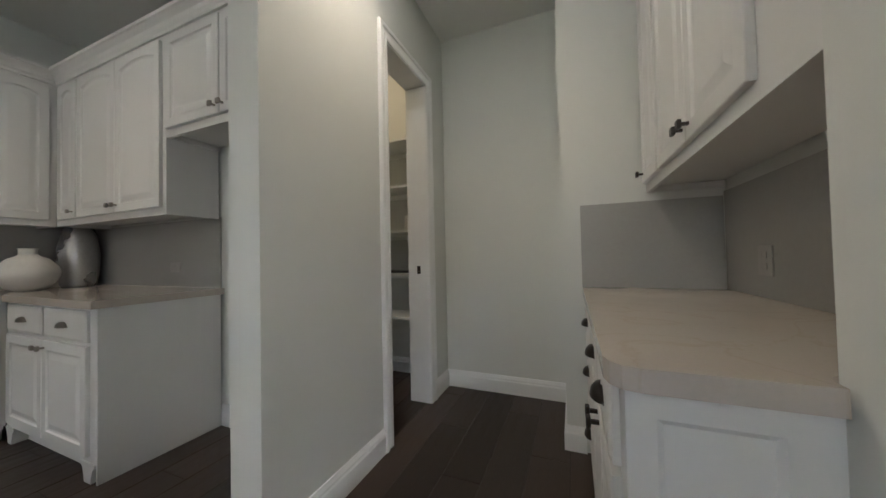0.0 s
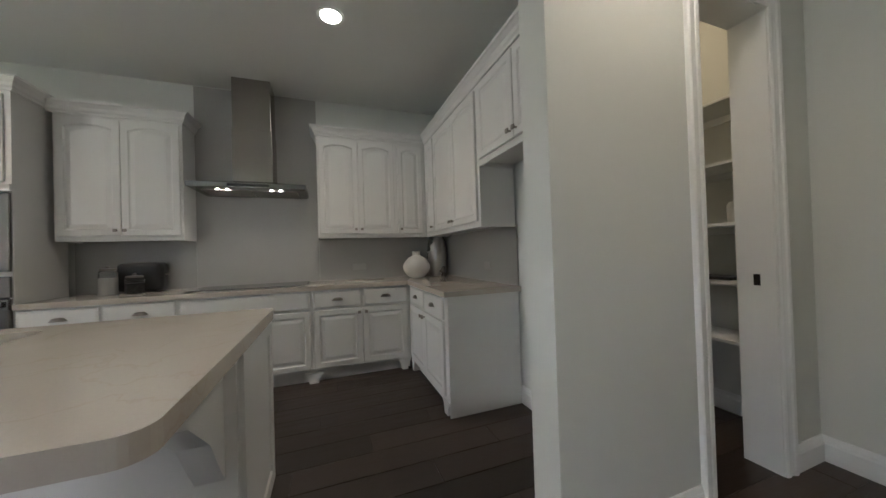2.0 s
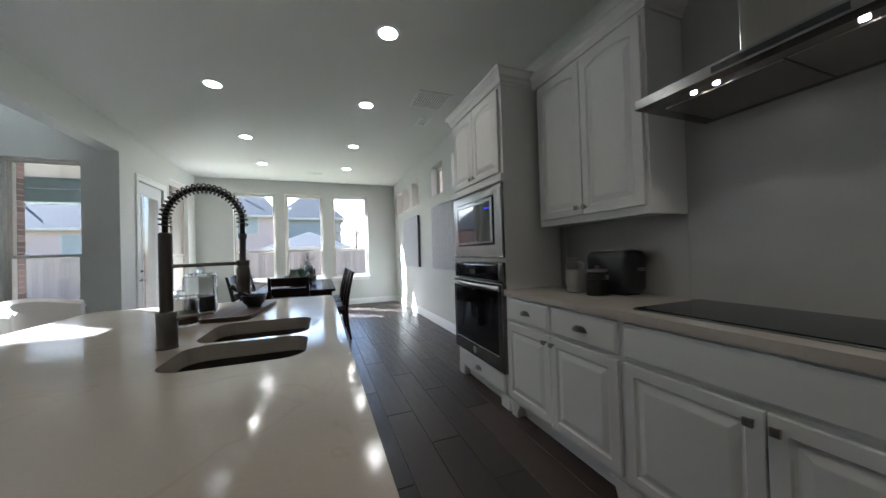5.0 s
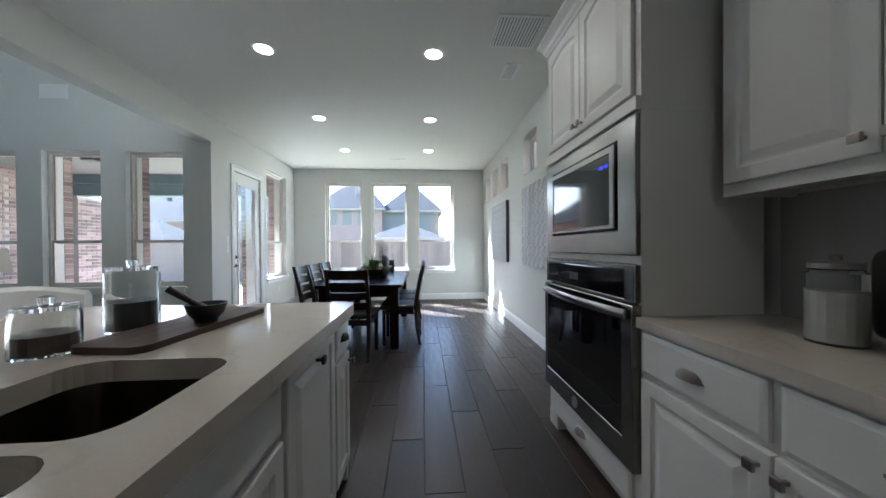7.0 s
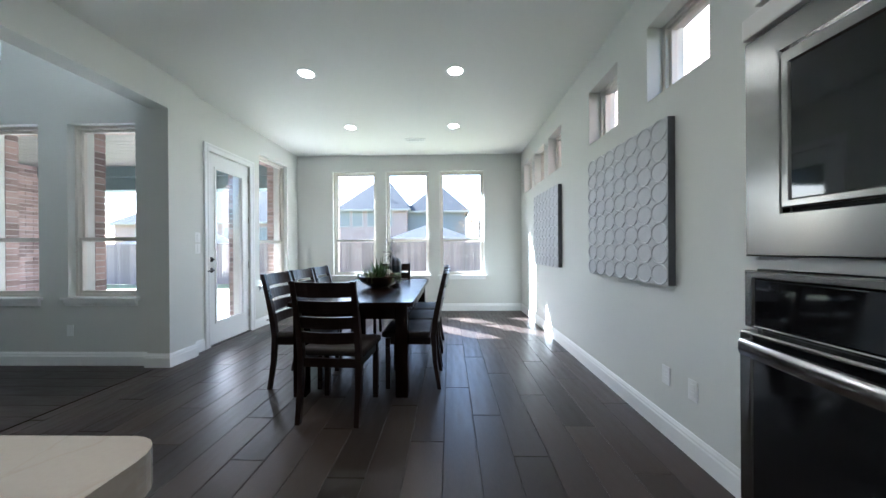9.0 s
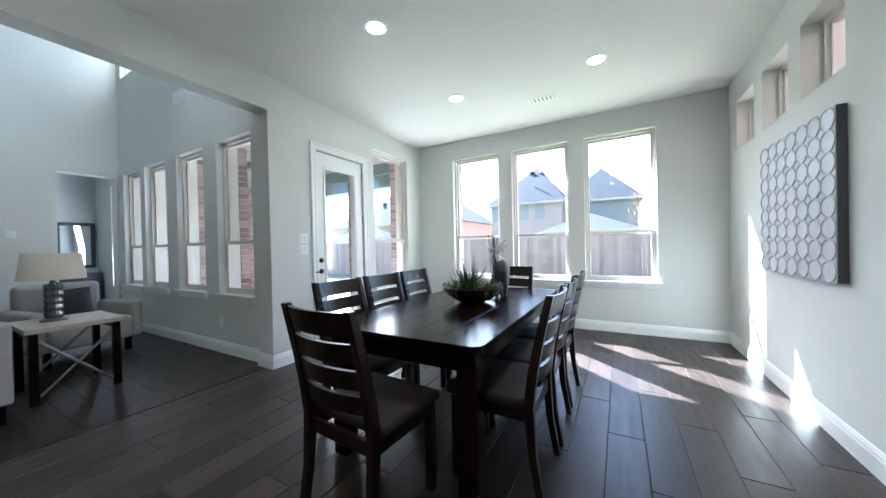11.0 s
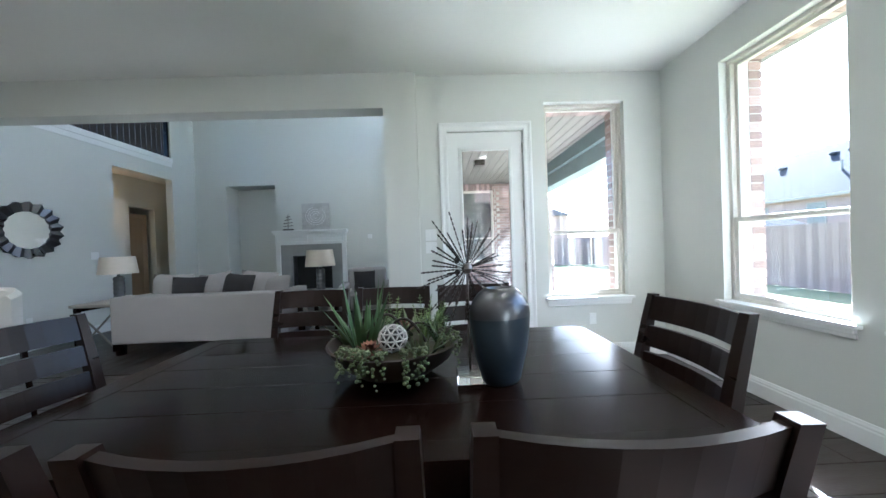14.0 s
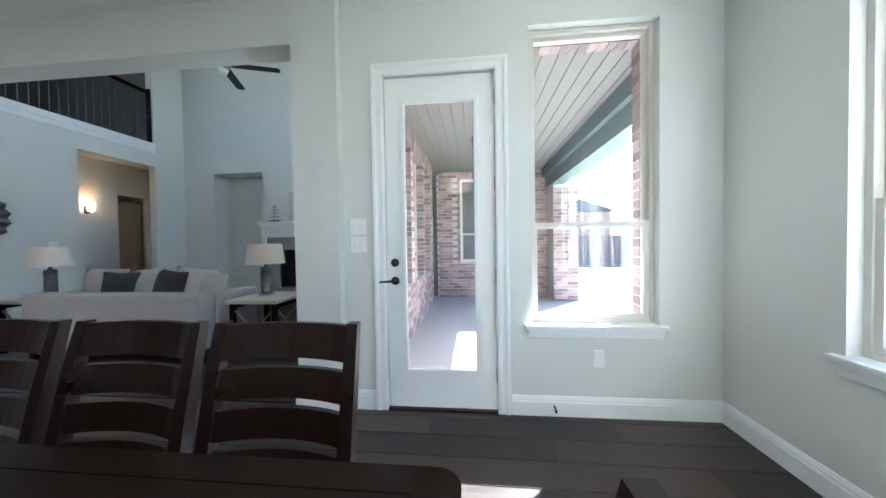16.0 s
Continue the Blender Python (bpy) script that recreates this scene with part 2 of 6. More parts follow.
def lathe(profile, seg=28, bm=None, at=(0, 0, 0)):
    bm = bm or bmesh.new()
    rings = []
    for r, z in profile:
        if r < 1e-5:
            rings.append([bm.verts.new((at[0], at[1], at[2] + z))])
        else:
            rings.append([bm.verts.new((at[0] + r * math.cos(a), at[1] + r * math.sin(a), at[2] + z)) for a in (2 * math.pi * i / seg for i in range(seg))])
    for a, b in zip(rings, rings[1:]):
        for i in range(seg):
            j = (i + 1) % seg
            q = [a[i % len(a)], a[j % len(a)], b[j % len(b)], b[i % len(b)]]
            q = list(dict.fromkeys(q))
            if len(q) > 2:
                bm.faces.new(q)
    for r in (rings[0], rings[-1]):
        if len(r) > 2:
            bm.faces.new(r)
    return bm


def tube(bm, pts, r, seg=10):
    pts = [Vector(p) for p in pts]
    rings, up = [], Vector((0.03, 0.02, 1)).normalized()
    for i, p in enumerate(pts):
        d = (pts[min(i + 1, len(pts) - 1)] - pts[max(i - 1, 0)]).normalized()
        a = d.cross(up)
        a = (a if a.length > 0.05 else d.cross(Vector((1, 0, 0)))).normalized()
        b = d.cross(a)
        up = -b if i else up
        rr = r[i] if isinstance(r, (list, tuple)) else r
        rings.append([bm.verts.new(p + rr * (math.cos(t) * a + math.sin(t) * b)) for t in (2 * math.pi * k / seg for k in range(seg))])
    for a, b in zip(rings, rings[1:]):
        for k in range(seg):
            bm.faces.new((a[k], a[(k + 1) % seg], b[(k + 1) % seg], b[k]))
    bm.faces.new(rings[0])
    bm.faces.new(rings[-1])
    return bm


def sweep(bm, path, profile, to3, closed=False):
    """A moulding: profile points (out, up) carried along a flat path with mitred corners; out is to the path's left."""
    n, P = len(path), [Vector(p) for p in path]
    rings = []
    for i, p in enumerate(P):
        a = (p - P[i - 1]).normalized() if i or closed else (P[1] - p).normalized()
        b = (P[(i + 1) % n] - p).normalized() if i < n - 1 or closed else a
        na, nb = Vector((-a.y, a.x)), Vector((-b.y, b.x))
        m = (na + nb) / (1 + na.dot(nb))
        rings.append([bm.verts.new(to3(p.x + m.x * o, p.y + m.y * o, u)) for o, u in profile])
    k = len(profile)
    for a, b in zip(rings, rings[1:] + ([rings[0]] if closed else [])):
        for i in range(k):
            bm.faces.new((a[i], a[(i + 1) % k], b[(i + 1) % k], b[i]))
    if not closed:
        bm.faces.new(rings[0])
        bm.faces.new(rings[-1])
    return bm


def wallspec(axis, at, thick, lo, hi, z0, z1, holes=()):
    """A wall that stands across x or y, of real thickness, with holes (lo, hi, bottom, top) through it."""
    us = sorted({lo, hi, *(min(max(v, lo), hi) for h in holes for v in h[:2])})
    zs = sorted({z0, z1, *(min(max(v, z0), z1) for h in holes for v in h[2:])})
    bm, made = bmesh.new(), {}

    def full(i, k):
        if not (0 <= i < len(us) - 1 and 0 <= k < len(zs) - 1):
            return False
        u, z = (us[i] + us[i + 1]) / 2, (zs[k] + zs[k + 1]) / 2
        return not any(h[0] < u < h[1] and h[2] < z < h[3] for h in holes)

    def vert(i, k, n):
        if (i, k, n) not in made:
            w = at + n * thick
            made[i, k, n] = bm.verts.new((w, us[i], zs[k]) if axis == "x" else (us[i], w, zs[k]))
        return made[i, k, n]
    for i in range(len(us) - 1):
        for k in range(len(zs) - 1):
            if full(i, k):
                for n in (0, 1):
                    bm.faces.new([vert(i, k, n), vert(i + 1, k, n), vert(i + 1, k + 1, n), vert(i, k + 1, n)])
                for di, dk, p, q in ((-1, 0, (i, k), (i, k + 1)), (1, 0, (i + 1, k), (i + 1, k + 1)), (0, -1, (i, k), (i + 1, k)), (0, 1, (i, k + 1), (i + 1, k + 1))):
                    if not full(i + di, k + dk):
                        bm.faces.new([vert(*p, 0), vert(*q, 0), vert(*q, 1), vert(*p, 1)])
    return bm


def loft(w, h, rings, arch=0.0, n=8):
    """A panel front w wide and h high in x and z that faces -y: nested outlines (inset, out), the inner ones with an arched top."""
    bm, prev = bmesh.new(), None
    for k, (ins, out, bow) in enumerate(rings):
        pts = [(ins, -out, ins), (w - ins, -out, ins)]
        for i in range(n + 1):
            u = 1 - i / n
            pts.append((ins + u * (w - 2 * ins), -out, h - ins - bow * arch * (2 * u - 1) ** 2 * 1.0))
        ring = [bm.verts.new(p) for p in pts]
        if prev:
            for i in range(len(ring)):
                j = (i + 1) % len(ring)
                bm.faces.new((prev[i], prev[j], ring[j], ring[i]))
        else:
            bm.faces.new(ring)
        prev = ring
    bm.faces.new(prev)
    return bm


DOORR = [(0, 0, 0), (0, 0.017, 0), (0.003, 0.020, 0), (0.050, 0.020, 1), (0.056, 0.013, 1), (0.064, 0.011, 1), (0.070, 0.012, 1), (0.096, 0.019, 1), (0.100, 0.0195, 1)]
DRAWR = [(0, 0, 0), (0, 0.014, 0), (0.010, 0.018, 0), (0.016, 0.020, 0), (0.022, 0.020, 0)]


def knob(parent, x, z, y, m, name="knob"):
    bm = bmesh.new()
    box(bm, -0.005, -0.022, -0.005, 0.005, 0, 0.005)
    box(bm, -0.014, -0.034, -0.014, 0.014, -0.021, 0.014, bevel=0.004)
    ob = part(name, bm, m, parent)
    ob.location = (x, y, z)
    return ob


def cup_pull(parent, x, z, y, m):
    bm = bmesh.new()
    n, w, d, h = 12, 0.050, 0.027, 0.030
    rows = []
    for j in range(4):
        t = j / 3 * math.pi / 2
        rows.append([bm.verts.new((w * math.cos(a) * (0.25 + 0.75 * math.cos(t)), -d * math.sin(a) * math.cos(t * 0.9), h * math.sin(t) - 0.012)) for a in (math.pi * i / n for i in range(n + 1))])
    for a, b in zip(rows, rows[1:]):
        for i in range(n):
            bm.faces.new((a[i], a[i + 1], b[i + 1], b[i]))
    bmesh.ops.solidify(bm, geom=bm.faces[:], thickness=0.003)
    box(bm, -0.054, -0.003, -0.013, 0.054, 0.0005, -0.006, bevel=0.001)
    ob = part("cup_pull", bm, m, parent, smooth=True)
    ob.location = (x, y, z)
    return ob
# ---- large structure ----


def structure(name, bm, material, label, smooth=False):
    return solid(name, bm, material, label, "", "", "structure", smooth)


HIGH = [(-4.20, -3.68), (-5.10, -4.58), (-6.37, -5.87), (-7.06, -6.56), (-7.75, -7.25)]
SOUTH = [(-1.22, -0.40), (-2.24, -1.42), (-3.29, -2.45)]
FAMILY = [(0.60, 1.32), (1.63, 2.35), (2.66, 3.38), (3.55, 4.22)]
structure("wall_west_dining", wallspec("x", -4.24, 0.25, -8.03, -2.87, -0.1, 3.1, [(a, b, 2.17, 2.68) for a, b in HIGH]), PAINT, "pale grey-green painted wall with small high windows")
structure("wall_west_kitchen", wallspec("x", -4.26, 0.20, -2.87, 1.60, -0.1, 3.1), PAINT, "pale painted kitchen wall behind the cooktop")
structure("wall_south_dining", wallspec("y", -8.28, 0.25, -4.24, 0.535, -0.1, 3.1, [(a, b, 0.68, 2.66) for a, b in SOUTH]), PAINT, "pale painted wall with three tall windows")
structure("wall_patio_door", wallspec("x", 0.285, 0.25, -8.03, -5.476, -0.1, 3.1, [(-6.57, -5.785, -0.1, 2.39), (-7.64, -6.80, 0.63, 2.67)]), PAINT, "pale painted wall with glazed patio door and window")
structure("wall_column", one(0.204, -5.476, -0.1, 0.44, -5.145, 6.0), PAINT, "pale painted wall end between dining and living room")
structure("wall_header", one(0.204, -5.145, 2.62, 0.404, -0.15, 6.0), PAINT, "pale painted beam over the wide opening")
structure("wall_start", one(0.204, -0.15, -0.1, 0.404, 0.81, 6.0), PAINT, "pale painted wall beside the serving counter")
structure("wall_family_south", wallspec("y", -5.45, 0.25, 0.44, 4.62, -0.1, 6.0, [(a, b, 0.70, 2.50) for a, b in FAMILY] + [(a, b, 4.05, 5.3) for a, b in FAMILY]), PAINT, "two-storey pale painted wall with tall windows")
structure("wall_family_east", wallspec("x", 4.40, 0.22, -5.20, -0.15, -0.1, 6.0, [(-1.96, -0.85, -0.1, 2.75), (-5.16, -4.52, -0.1, 2.46), (-3.22, -2.32, 0.30, 1.10)]), PAINT, "pale painted two-storey fireplace wall with niche")
structure("wall_family_north", wallspec("y", -0.15, 0.14, 0.404, 3.86, -0.1, 3.2, [(2.53, 3.77, -0.1, 2.79)]), PAINT, "pale painted wall below the balcony")
structure("wall_family_north_upper", boxes((3.86, -0.15, -0.1, 4.62, -0.01, 3.2), (3.76, -0.15, 3.2, 4.62, -0.01, 6.0)), PAINT, "pale painted two-storey wall end")
structure("niche_back", boxes((4.85, -2.06, -0.1, 4.95, -0.75, 2.85), (4.62, -0.85, -0.1, 4.85, -0.75, 2.85), (4.62, -2.06, -0.1, 4.85, -1.96, 2.85), (4.62, -1.96, 2.75, 4.85, -0.85, 2.85)), PAINT, "pale painted recess beside the fireplace")
structure("wall_kitchen_back", one(-4.26, 1.60, -0.1, -1.32, 1.72, 3.1), PAINT, "pale painted wall behind the corner cabinets")
structure("wall_pantry", wallspec("x", -1.32, 0.16, 0.955, 2.71, -0.1, 3.1, [(1.80, 2.345, -0.1, 2.41)]), PAINT, "pale painted pantry wall with narrow door opening")
structure("wall_corridor_end", one(-1.32, 2.71, -0.1, -0.20, 2.86, 3.1), PAINT, "pale painted wall at the corridor end")
structure("wall_pantry_inside", boxes((-2.75, 1.72, -0.1, -2.65, 2.95, 3.1), (-2.65, 2.86, -0.1, -1.32, 2.96, 3.1)), PAINT, "pale painted pantry walls")
structure("wall_buffet_end", one(-0.20, 2.105, -0.1, 0.70, 2.86, 3.1), PAINT, "pale painted wall end beside the serving counter")
structure("wall_buffet_back", boxes((0.55, 0.81, -0.1, 0.70, 2.105, 3.1), (0.404, 0.66, -0.1, 0.70, 0.81, 3.1)), PAINT, "pale painted wall behind the serving counter")
structure("ceiling", one(-4.26, -8.28, CEIL, 0.204, 2.96, CEIL + 0.13), CEILP, "white textured flat ceiling")
structure("ceiling_strip", one(0.204, -8.28, CEIL, 0.535, -5.476, CEIL + 0.13), CEILP, "white textured ceiling edge")
structure("ceiling_buffet", one(0.204, 0.66, CEIL, 0.70, 2.86, CEIL + 0.13), CEILP, "white textured ceiling over the serving counter")
structure("ceiling_family", one(0.2, -5.45, 6.0, 5.0, 3.2, 6.15), CEILP, "white two-storey living room ceiling")
structure("floor_base", one(-4.24, -8.28, -0.14, 0.32, 2.96, -0.004), GROUT, "dark grout bed under plank tiles")
structure("floor_family_base", one(0.32, -5.45, -0.14, 6.5, 3.2, -0.012), GROUT, "dark subfloor of the living room")

# hall behind the living room opening, loft above it
structure("wall_hall", boxes((2.2, 0.95, -0.1, 3.96, 1.08, 3.05), (3.96, 0.95, 2.3, 4.58, 1.08, 3.05), (4.58, 0.95, -0.1, 5.1, 1.08, 3.05), (2.1, -0.01, -0.1, 2.2, 1.08, 3.05), (5.0, -0.01, -0.1, 5.1, 0.95, 3.05), (4.62, -0.11, -0.1, 5.0, -0.01, 3.05), (3.8, 1.5, -0.1, 4.8, 1.6, 3.05), (3.8, 1.08, -0.1, 3.9, 1.5, 3.05), (4.7, 1.08, -0.1, 4.8, 1.5, 3.05)), PAINT, "pale hall walls past the opening")
structure("ceiling_hall", one(0.404, -0.01, 2.95, 5.1, 3.1, 3.2), CEILP, "hall ceiling and loft floor edge")
structure("wall_loft", boxes((0.3, 3.0, 3.2, 4.62, 3.15, 6.0), (4.5, -0.01, 3.2, 4.62, 3.0, 6.0)), LOFTW, "loft walls behind the railing, brown darkened to look unlit")
structure("wall_side_room", boxes((6.2, -5.45, -0.1, 6.3, -2.9, 3.0), (4.62, -2.9, -0.1, 6.3, -2.8, 3.0), (4.62, -5.45, -0.1, 4.95, -5.35, 3.0), (4.95, -5.45, -0.1, 5.38, -5.35, 0.6), (4.95, -5.45, 2.45, 5.38, -5.35, 3.0), (5.38, -5.45, -0.1, 6.3, -5.35, 3.0)), PAINT, "pale painted walls of the room past the doorway")
structure("ceiling_side_room", one(4.62, -5.45, 3.0, 6.3, -2.8, 3.1), CEILP, "white ceiling of the room past the doorway")

XYZ = lambda x, y, u: (x, y, u)
BASEP = [(0, 0), (0.016, 0), (0.016, 0.095), (0.012, 0.105), (0.012, 0.115), (0.007, 0.128), (0.005, 0.136), (0, 0.138)]


def base(*paths):
    bm = bmesh.new()
    for p in paths:
        sweep(bm, p, BASEP, XYZ)
    return bm


structure("baseboard_dining", base([(0.285, -6.665), (0.285, -8.03), (-3.99, -8.03), (-3.99, -2.875)][::-1], [(0.44, -5.20), (0.44, -5.145), (0.204, -5.145), (0.204, -5.476), (0.285, -5.476), (0.285, -5.69)][::-1]), TRIM, "white moulded baseboard")
structure("baseboard_family", base([(4.40, -5.2), (0.44, -5.2)][::-1], [(4.40, -2.0), (4.40, -1.96)], [(4.40, -4.5), (4.40, -3.6)], [(4.4, -0.85), (4.4, -0.15), (3.77, -0.15)], [(2.53, -0.15), (0.404, -0.15)]), TRIM, "white moulded living room baseboard")
structure("baseboard_corridor", base([(-2.36, 1.60), (-1.32, 1.60), (-1.32, 0.955), (-1.16, 0.955), (-1.16, 1.71)][::-1], [(-1.16, 2.435), (-1.16, 2.71), (-0.20, 2.71), (-0.20, 2.105), (-0.10, 2.105)][::-1], [(-1.33, 2.86), (-2.65, 2.86)]), TRIM, "white moulded corridor baseboard")

CASEP = [(0, 0), (0, 0.012), (0.012, 0.017), (0.030, 0.017), (0.034, 0.013), (0.055, 0.016), (0.062, 0.022), (0.082, 0.024), (0.088, 0.018), (0.088, 0)]


def casing(name, axis, at, side, lo, hi, top, label):
    pts = [(lo, 0.0), (lo, top), (hi, top), (hi, 0.0)]
    to3 = (lambda u, v, n: (at + side * n, u, v)) if axis == "x" else (lambda u, v, n: (u, at + side * n, v))
    return structure(name, sweep(bmesh.new(), pts, CASEP, to3), TRIM, label)


casing("trim_pantry_door", "x", -1.16, 1, 1.80, 2.345, 2.41, "white fluted pantry door casing")
structure("trim_pantry_jamb", boxes((-1.324, 1.785, 0, -1.157, 1.804, 2.405), (-1.324, 2.341, 0, -1.157, 2.36, 2.405), (-1.324, 1.785, 2.405, -1.157, 2.36, 2.43)), TRIM, "white pantry door jamb")
casing("trim_patio_door", "x", 0.285, -1, -6.57, -5.785, 2.39, "white fluted patio door casing")
structure("trim_doorstep", boxes((0.27, -6.57, -0.002, 0.53, -5.785, 0.014)), BRONZE, "dark metal door threshold")
structure("trim_loft_edge", boxes((0.404, -0.175, 3.14, 3.775, -0.0, 3.24), (0.404, -0.165, 3.05, 3.765, -0.15, 3.14), bevel=0.005), TRIM, "white trim along the loft edge")


def window(name, axis, at, depth, side, lo, hi, z0, z1, label, hung=True, sill=True, inset=0.10):
    """A window in an opening: frame and sashes of tan vinyl, panes, white inner sill with apron. side: the way to the room."""
    win = thing(name, (0, 0, 0), label, "", kind="structure")
    c = at - side * inset

    def b(bm, a0, b0, n0, a1, b1, n1, bev=0.0):
        p0, p1 = c + side * n0, c + side * n1
        if axis == "x":
            box(bm, min(p0, p1), a0, b0, max(p0, p1), a1, b1, bev)
        else:
            box(bm, a0, min(p0, p1), b0, a1, max(p0, p1), b1, bev)

    def ring(bm, a0, a1, b0, b1, w, n0, n1, bev=0.003):
        b(bm, a0, b0, n0, a0 + w, b1, n1, bev)
        b(bm, a1 - w, b0, n0, a1, b1, n1, bev)
        b(bm, a0 + w, b1 - w, n0, a1 - w, b1, n1, bev)
        b(bm, a0 + w, b0, n0, a1 - w, b0 + w, n1, bev)
    bm = bmesh.new()
    ring(bm, lo, hi, z0, z1, 0.030, -0.05, 0.035)
    part("window_frame", bm, VINYL, win)
    mid = z0 + (z1 - z0) * 0.335 if hung else None
    if hung:
        bm = bmesh.new()
        ring(bm, lo + 0.028, hi - 0.028, mid - 0.02, z1 - 0.028, 0.028, -0.035, -0.005)
        part("upper_sash", bm, VINYL, win)
        bm = bmesh.new()
        ring(bm, lo + 0.028, hi - 0.028, z0 + 0.028, mid + 0.022, 0.034, -0.003, 0.026)
        part("lower_sash", bm, VINYL, win)
        spans = [(mid + 0.008, z1 - 0.056, -0.02), (z0 + 0.062, mid - 0.012, 0.011)]
    else:
        bm = bmesh.new()
        ring(bm, lo + 0.028, hi - 0.028, z0 + 0.028, z1 - 0.028, 0.024, -0.03, 0.01)
        part("sash", bm, VINYL, win)
        spans = [(z0 + 0.05, z1 - 0.05, -0.01)]
    for s, e, n in spans:
        bm = bmesh.new()
        b(bm, lo + 0.05, s, n - 0.002, hi - 0.05, e, n + 0.002)
        part("pane", bm, GLASS, win).visible_shadow = False
    if sill:
        bm = bmesh.new()
        b(bm, lo + 0.002, z0 - 0.02, 0.035, hi - 0.002, z0 + 0.003, inset - 0.001)
        b(bm, lo - 0.045, z0 - 0.022, inset + 0.001, hi + 0.045, z0 + 0.003, inset + 0.045, 0.006)
        b(bm, lo - 0.02, z0 - 0.055, inset + 0.001, hi + 0.02, z0 - 0.022, inset + 0.030, 0.006)
        b(bm, lo - 0.02, z0 - 0.085, inset + 0.001, hi + 0.02, z0 - 0.055, inset + 0.016, 0.005)
        part("window_sill", bm, TRIM, win)
    return win


for i, (a, b) in enumerate(SOUTH):
    window(f"window_{i + 1}", "y", -8.03, 0.25, 1, a, b, 0.68, 2.66, "tan vinyl hung window with white sill, sunlit yard outside")
window("window_4", "x", 0.285, 0.25, -1, -7.64, -6.80, 0.63, 2.67, "tan vinyl hung window beside the patio door")
for i, (a, b) in enumerate(FAMILY):
    window(f"window_{i + 5}", "y", -5.20, 0.25, 1, a, b, 0.70, 2.50, "tall tan vinyl living room window facing the patio")
    window(f"window_{i + 9}", "y", -5.20, 0.25, 1, a, b, 4.05, 5.3, "upper living room window", False, False)
for i, (a, b) in enumerate(HIGH):
    window(f"window_{i + 13}", "x", -3.99, 0.25, 1, a, b, 2.17, 2.68, "small high square window", False, False, 0.14)

# patio door, closed
door = thing("door_1", (0.33, -6.1775, 0.014), "white exterior door with full glass pane, closed", "", kind="structure")
bm = bmesh.new()
for s in ((-0.022, -0.389, 0.0, 0.022, -0.265, 2.372), (-0.022, 0.265, 0.0, 0.022, 0.389, 2.372), (-0.022, -0.265, 2.20, 0.022, 0.265, 2.372), (-0.022, -0.265, 0.0, 0.022, 0.265, 0.26)):
    box(bm, *s)
part("door_leaf", bm, TRIM, door)
bm = bmesh.new()
sweep(bm, [(-0.265, 0.26), (-0.265, 2.20), (0.265, 2.20), (0.265, 0.26)], [(-0.022, 0.022), (-0.022, 0.026), (-0.014, 0.034), (0.010, 0.034), (0.014, 0.022)], lambda u, v, n: (-n, u, v), closed=True)
part("glazing_bead", bm, TRIM, door)
part("pane", one(-0.003, -0.265, 0.26, 0.003, 0.265, 2.20), GLASS, door).visible_shadow = False
for z, nm in ((1.052, "deadbolt"), (0.92, "door_handle")):
    bm = lathe([(0.0, 0), (0.030, 0), (0.030, 0.008), (0.022, 0.014), (0.012, 0.016), (0.012, 0.03), (0.0, 0.03)], 20)
    if nm == "door_handle":
        tube(bm, [(0, 0, 0.034), (-0.03, 0, 0.040), (-0.09, -0.004, 0.040), (-0.11, -0.006, 0.036)], [0.010, 0.009, 0.007, 0.006])
    else:
        box(bm, -0.005, -0.016, 0.028, 0.005, 0.016, 0.042, bevel=0.003)
    bmesh.ops.rotate(bm, verts=bm.verts, matrix=Matrix.Rotation(radians(-90), 3, "Y"))
    if nm == "door_handle":
        bmesh.ops.rotate(bm, verts=bm.verts, matrix=Matrix.Rotation(radians(90), 3, "X"))
    h = part(nm, bm, BRONZE, door, "dark bronze hardware", True)
    h.location = (-0.022, 0.332, z)
for z in (0.25, 0.95, 1.6, 2.2):
    part("hinge", boxes((-0.03, -0.399, z - 0.05, -0.02, -0.385, z + 0.05), bevel=0.002), NICKEL, door)

# recessed lamps
LAMPS = [(-2.70, y) for y in (-2.39, -3.68, -5.19, -6.62)] + [(-1.19, y) for y in (-2.39, -3.68, -5.19, -6.62)] + [(-2.66, 0.25), (-0.75, 1.35)]
first = thing("ceiling_light", (*LAMPS[0], CEIL), "round white recessed ceiling light, lit", "ceiling light", group="recessed ceiling lights")
part("trim_ring", lathe([(0.070, -0.001), (0.072, -0.006), (0.095, -0.005), (0.098, -0.001)], 32), TRIM, first, smooth=True)
part("lens", lathe([(0.0, -0.003), (0.071, -0.003), (0.071, -0.001), (0.0, -0.001)], 32), LAMPON, first, "glowing warm white lens")
for x, y in LAMPS[1:]:
    copy_thing(first, pose(x, y, CEIL))
for i, (x, y) in enumerate(LAMPS):
    lamp = new("spot_lamp", bpy.data.lights.new("spot_lamp", "SPOT"))
    lamp.data.energy, lamp.data.spot_size, lamp.data.spot_blend, lamp.data.shadow_soft_size = 1.5, radians(130), 1.0, 0.06
    lamp.data.color = (1.0, 0.86, 0.70) if y < -3 else (1.0, 0.74, 0.46)
    lamp.matrix_world = look((x, y, CEIL - 0.012), (x, y + 0.0001, 0))
side_day = new("side_room_daylight", bpy.data.lights.new("side_room_daylight", "AREA"))
side_day.data.shape, side_day.data.size, side_day.data.size_y, side_day.data.energy = "RECTANGLE", 0.40, 1.75, 1.1
side_day.data.color = (0.95, 0.97, 1.0)
side_day.matrix_world = look((5.165, -5.33, 1.52), (5.165, -3.0, 1.2))
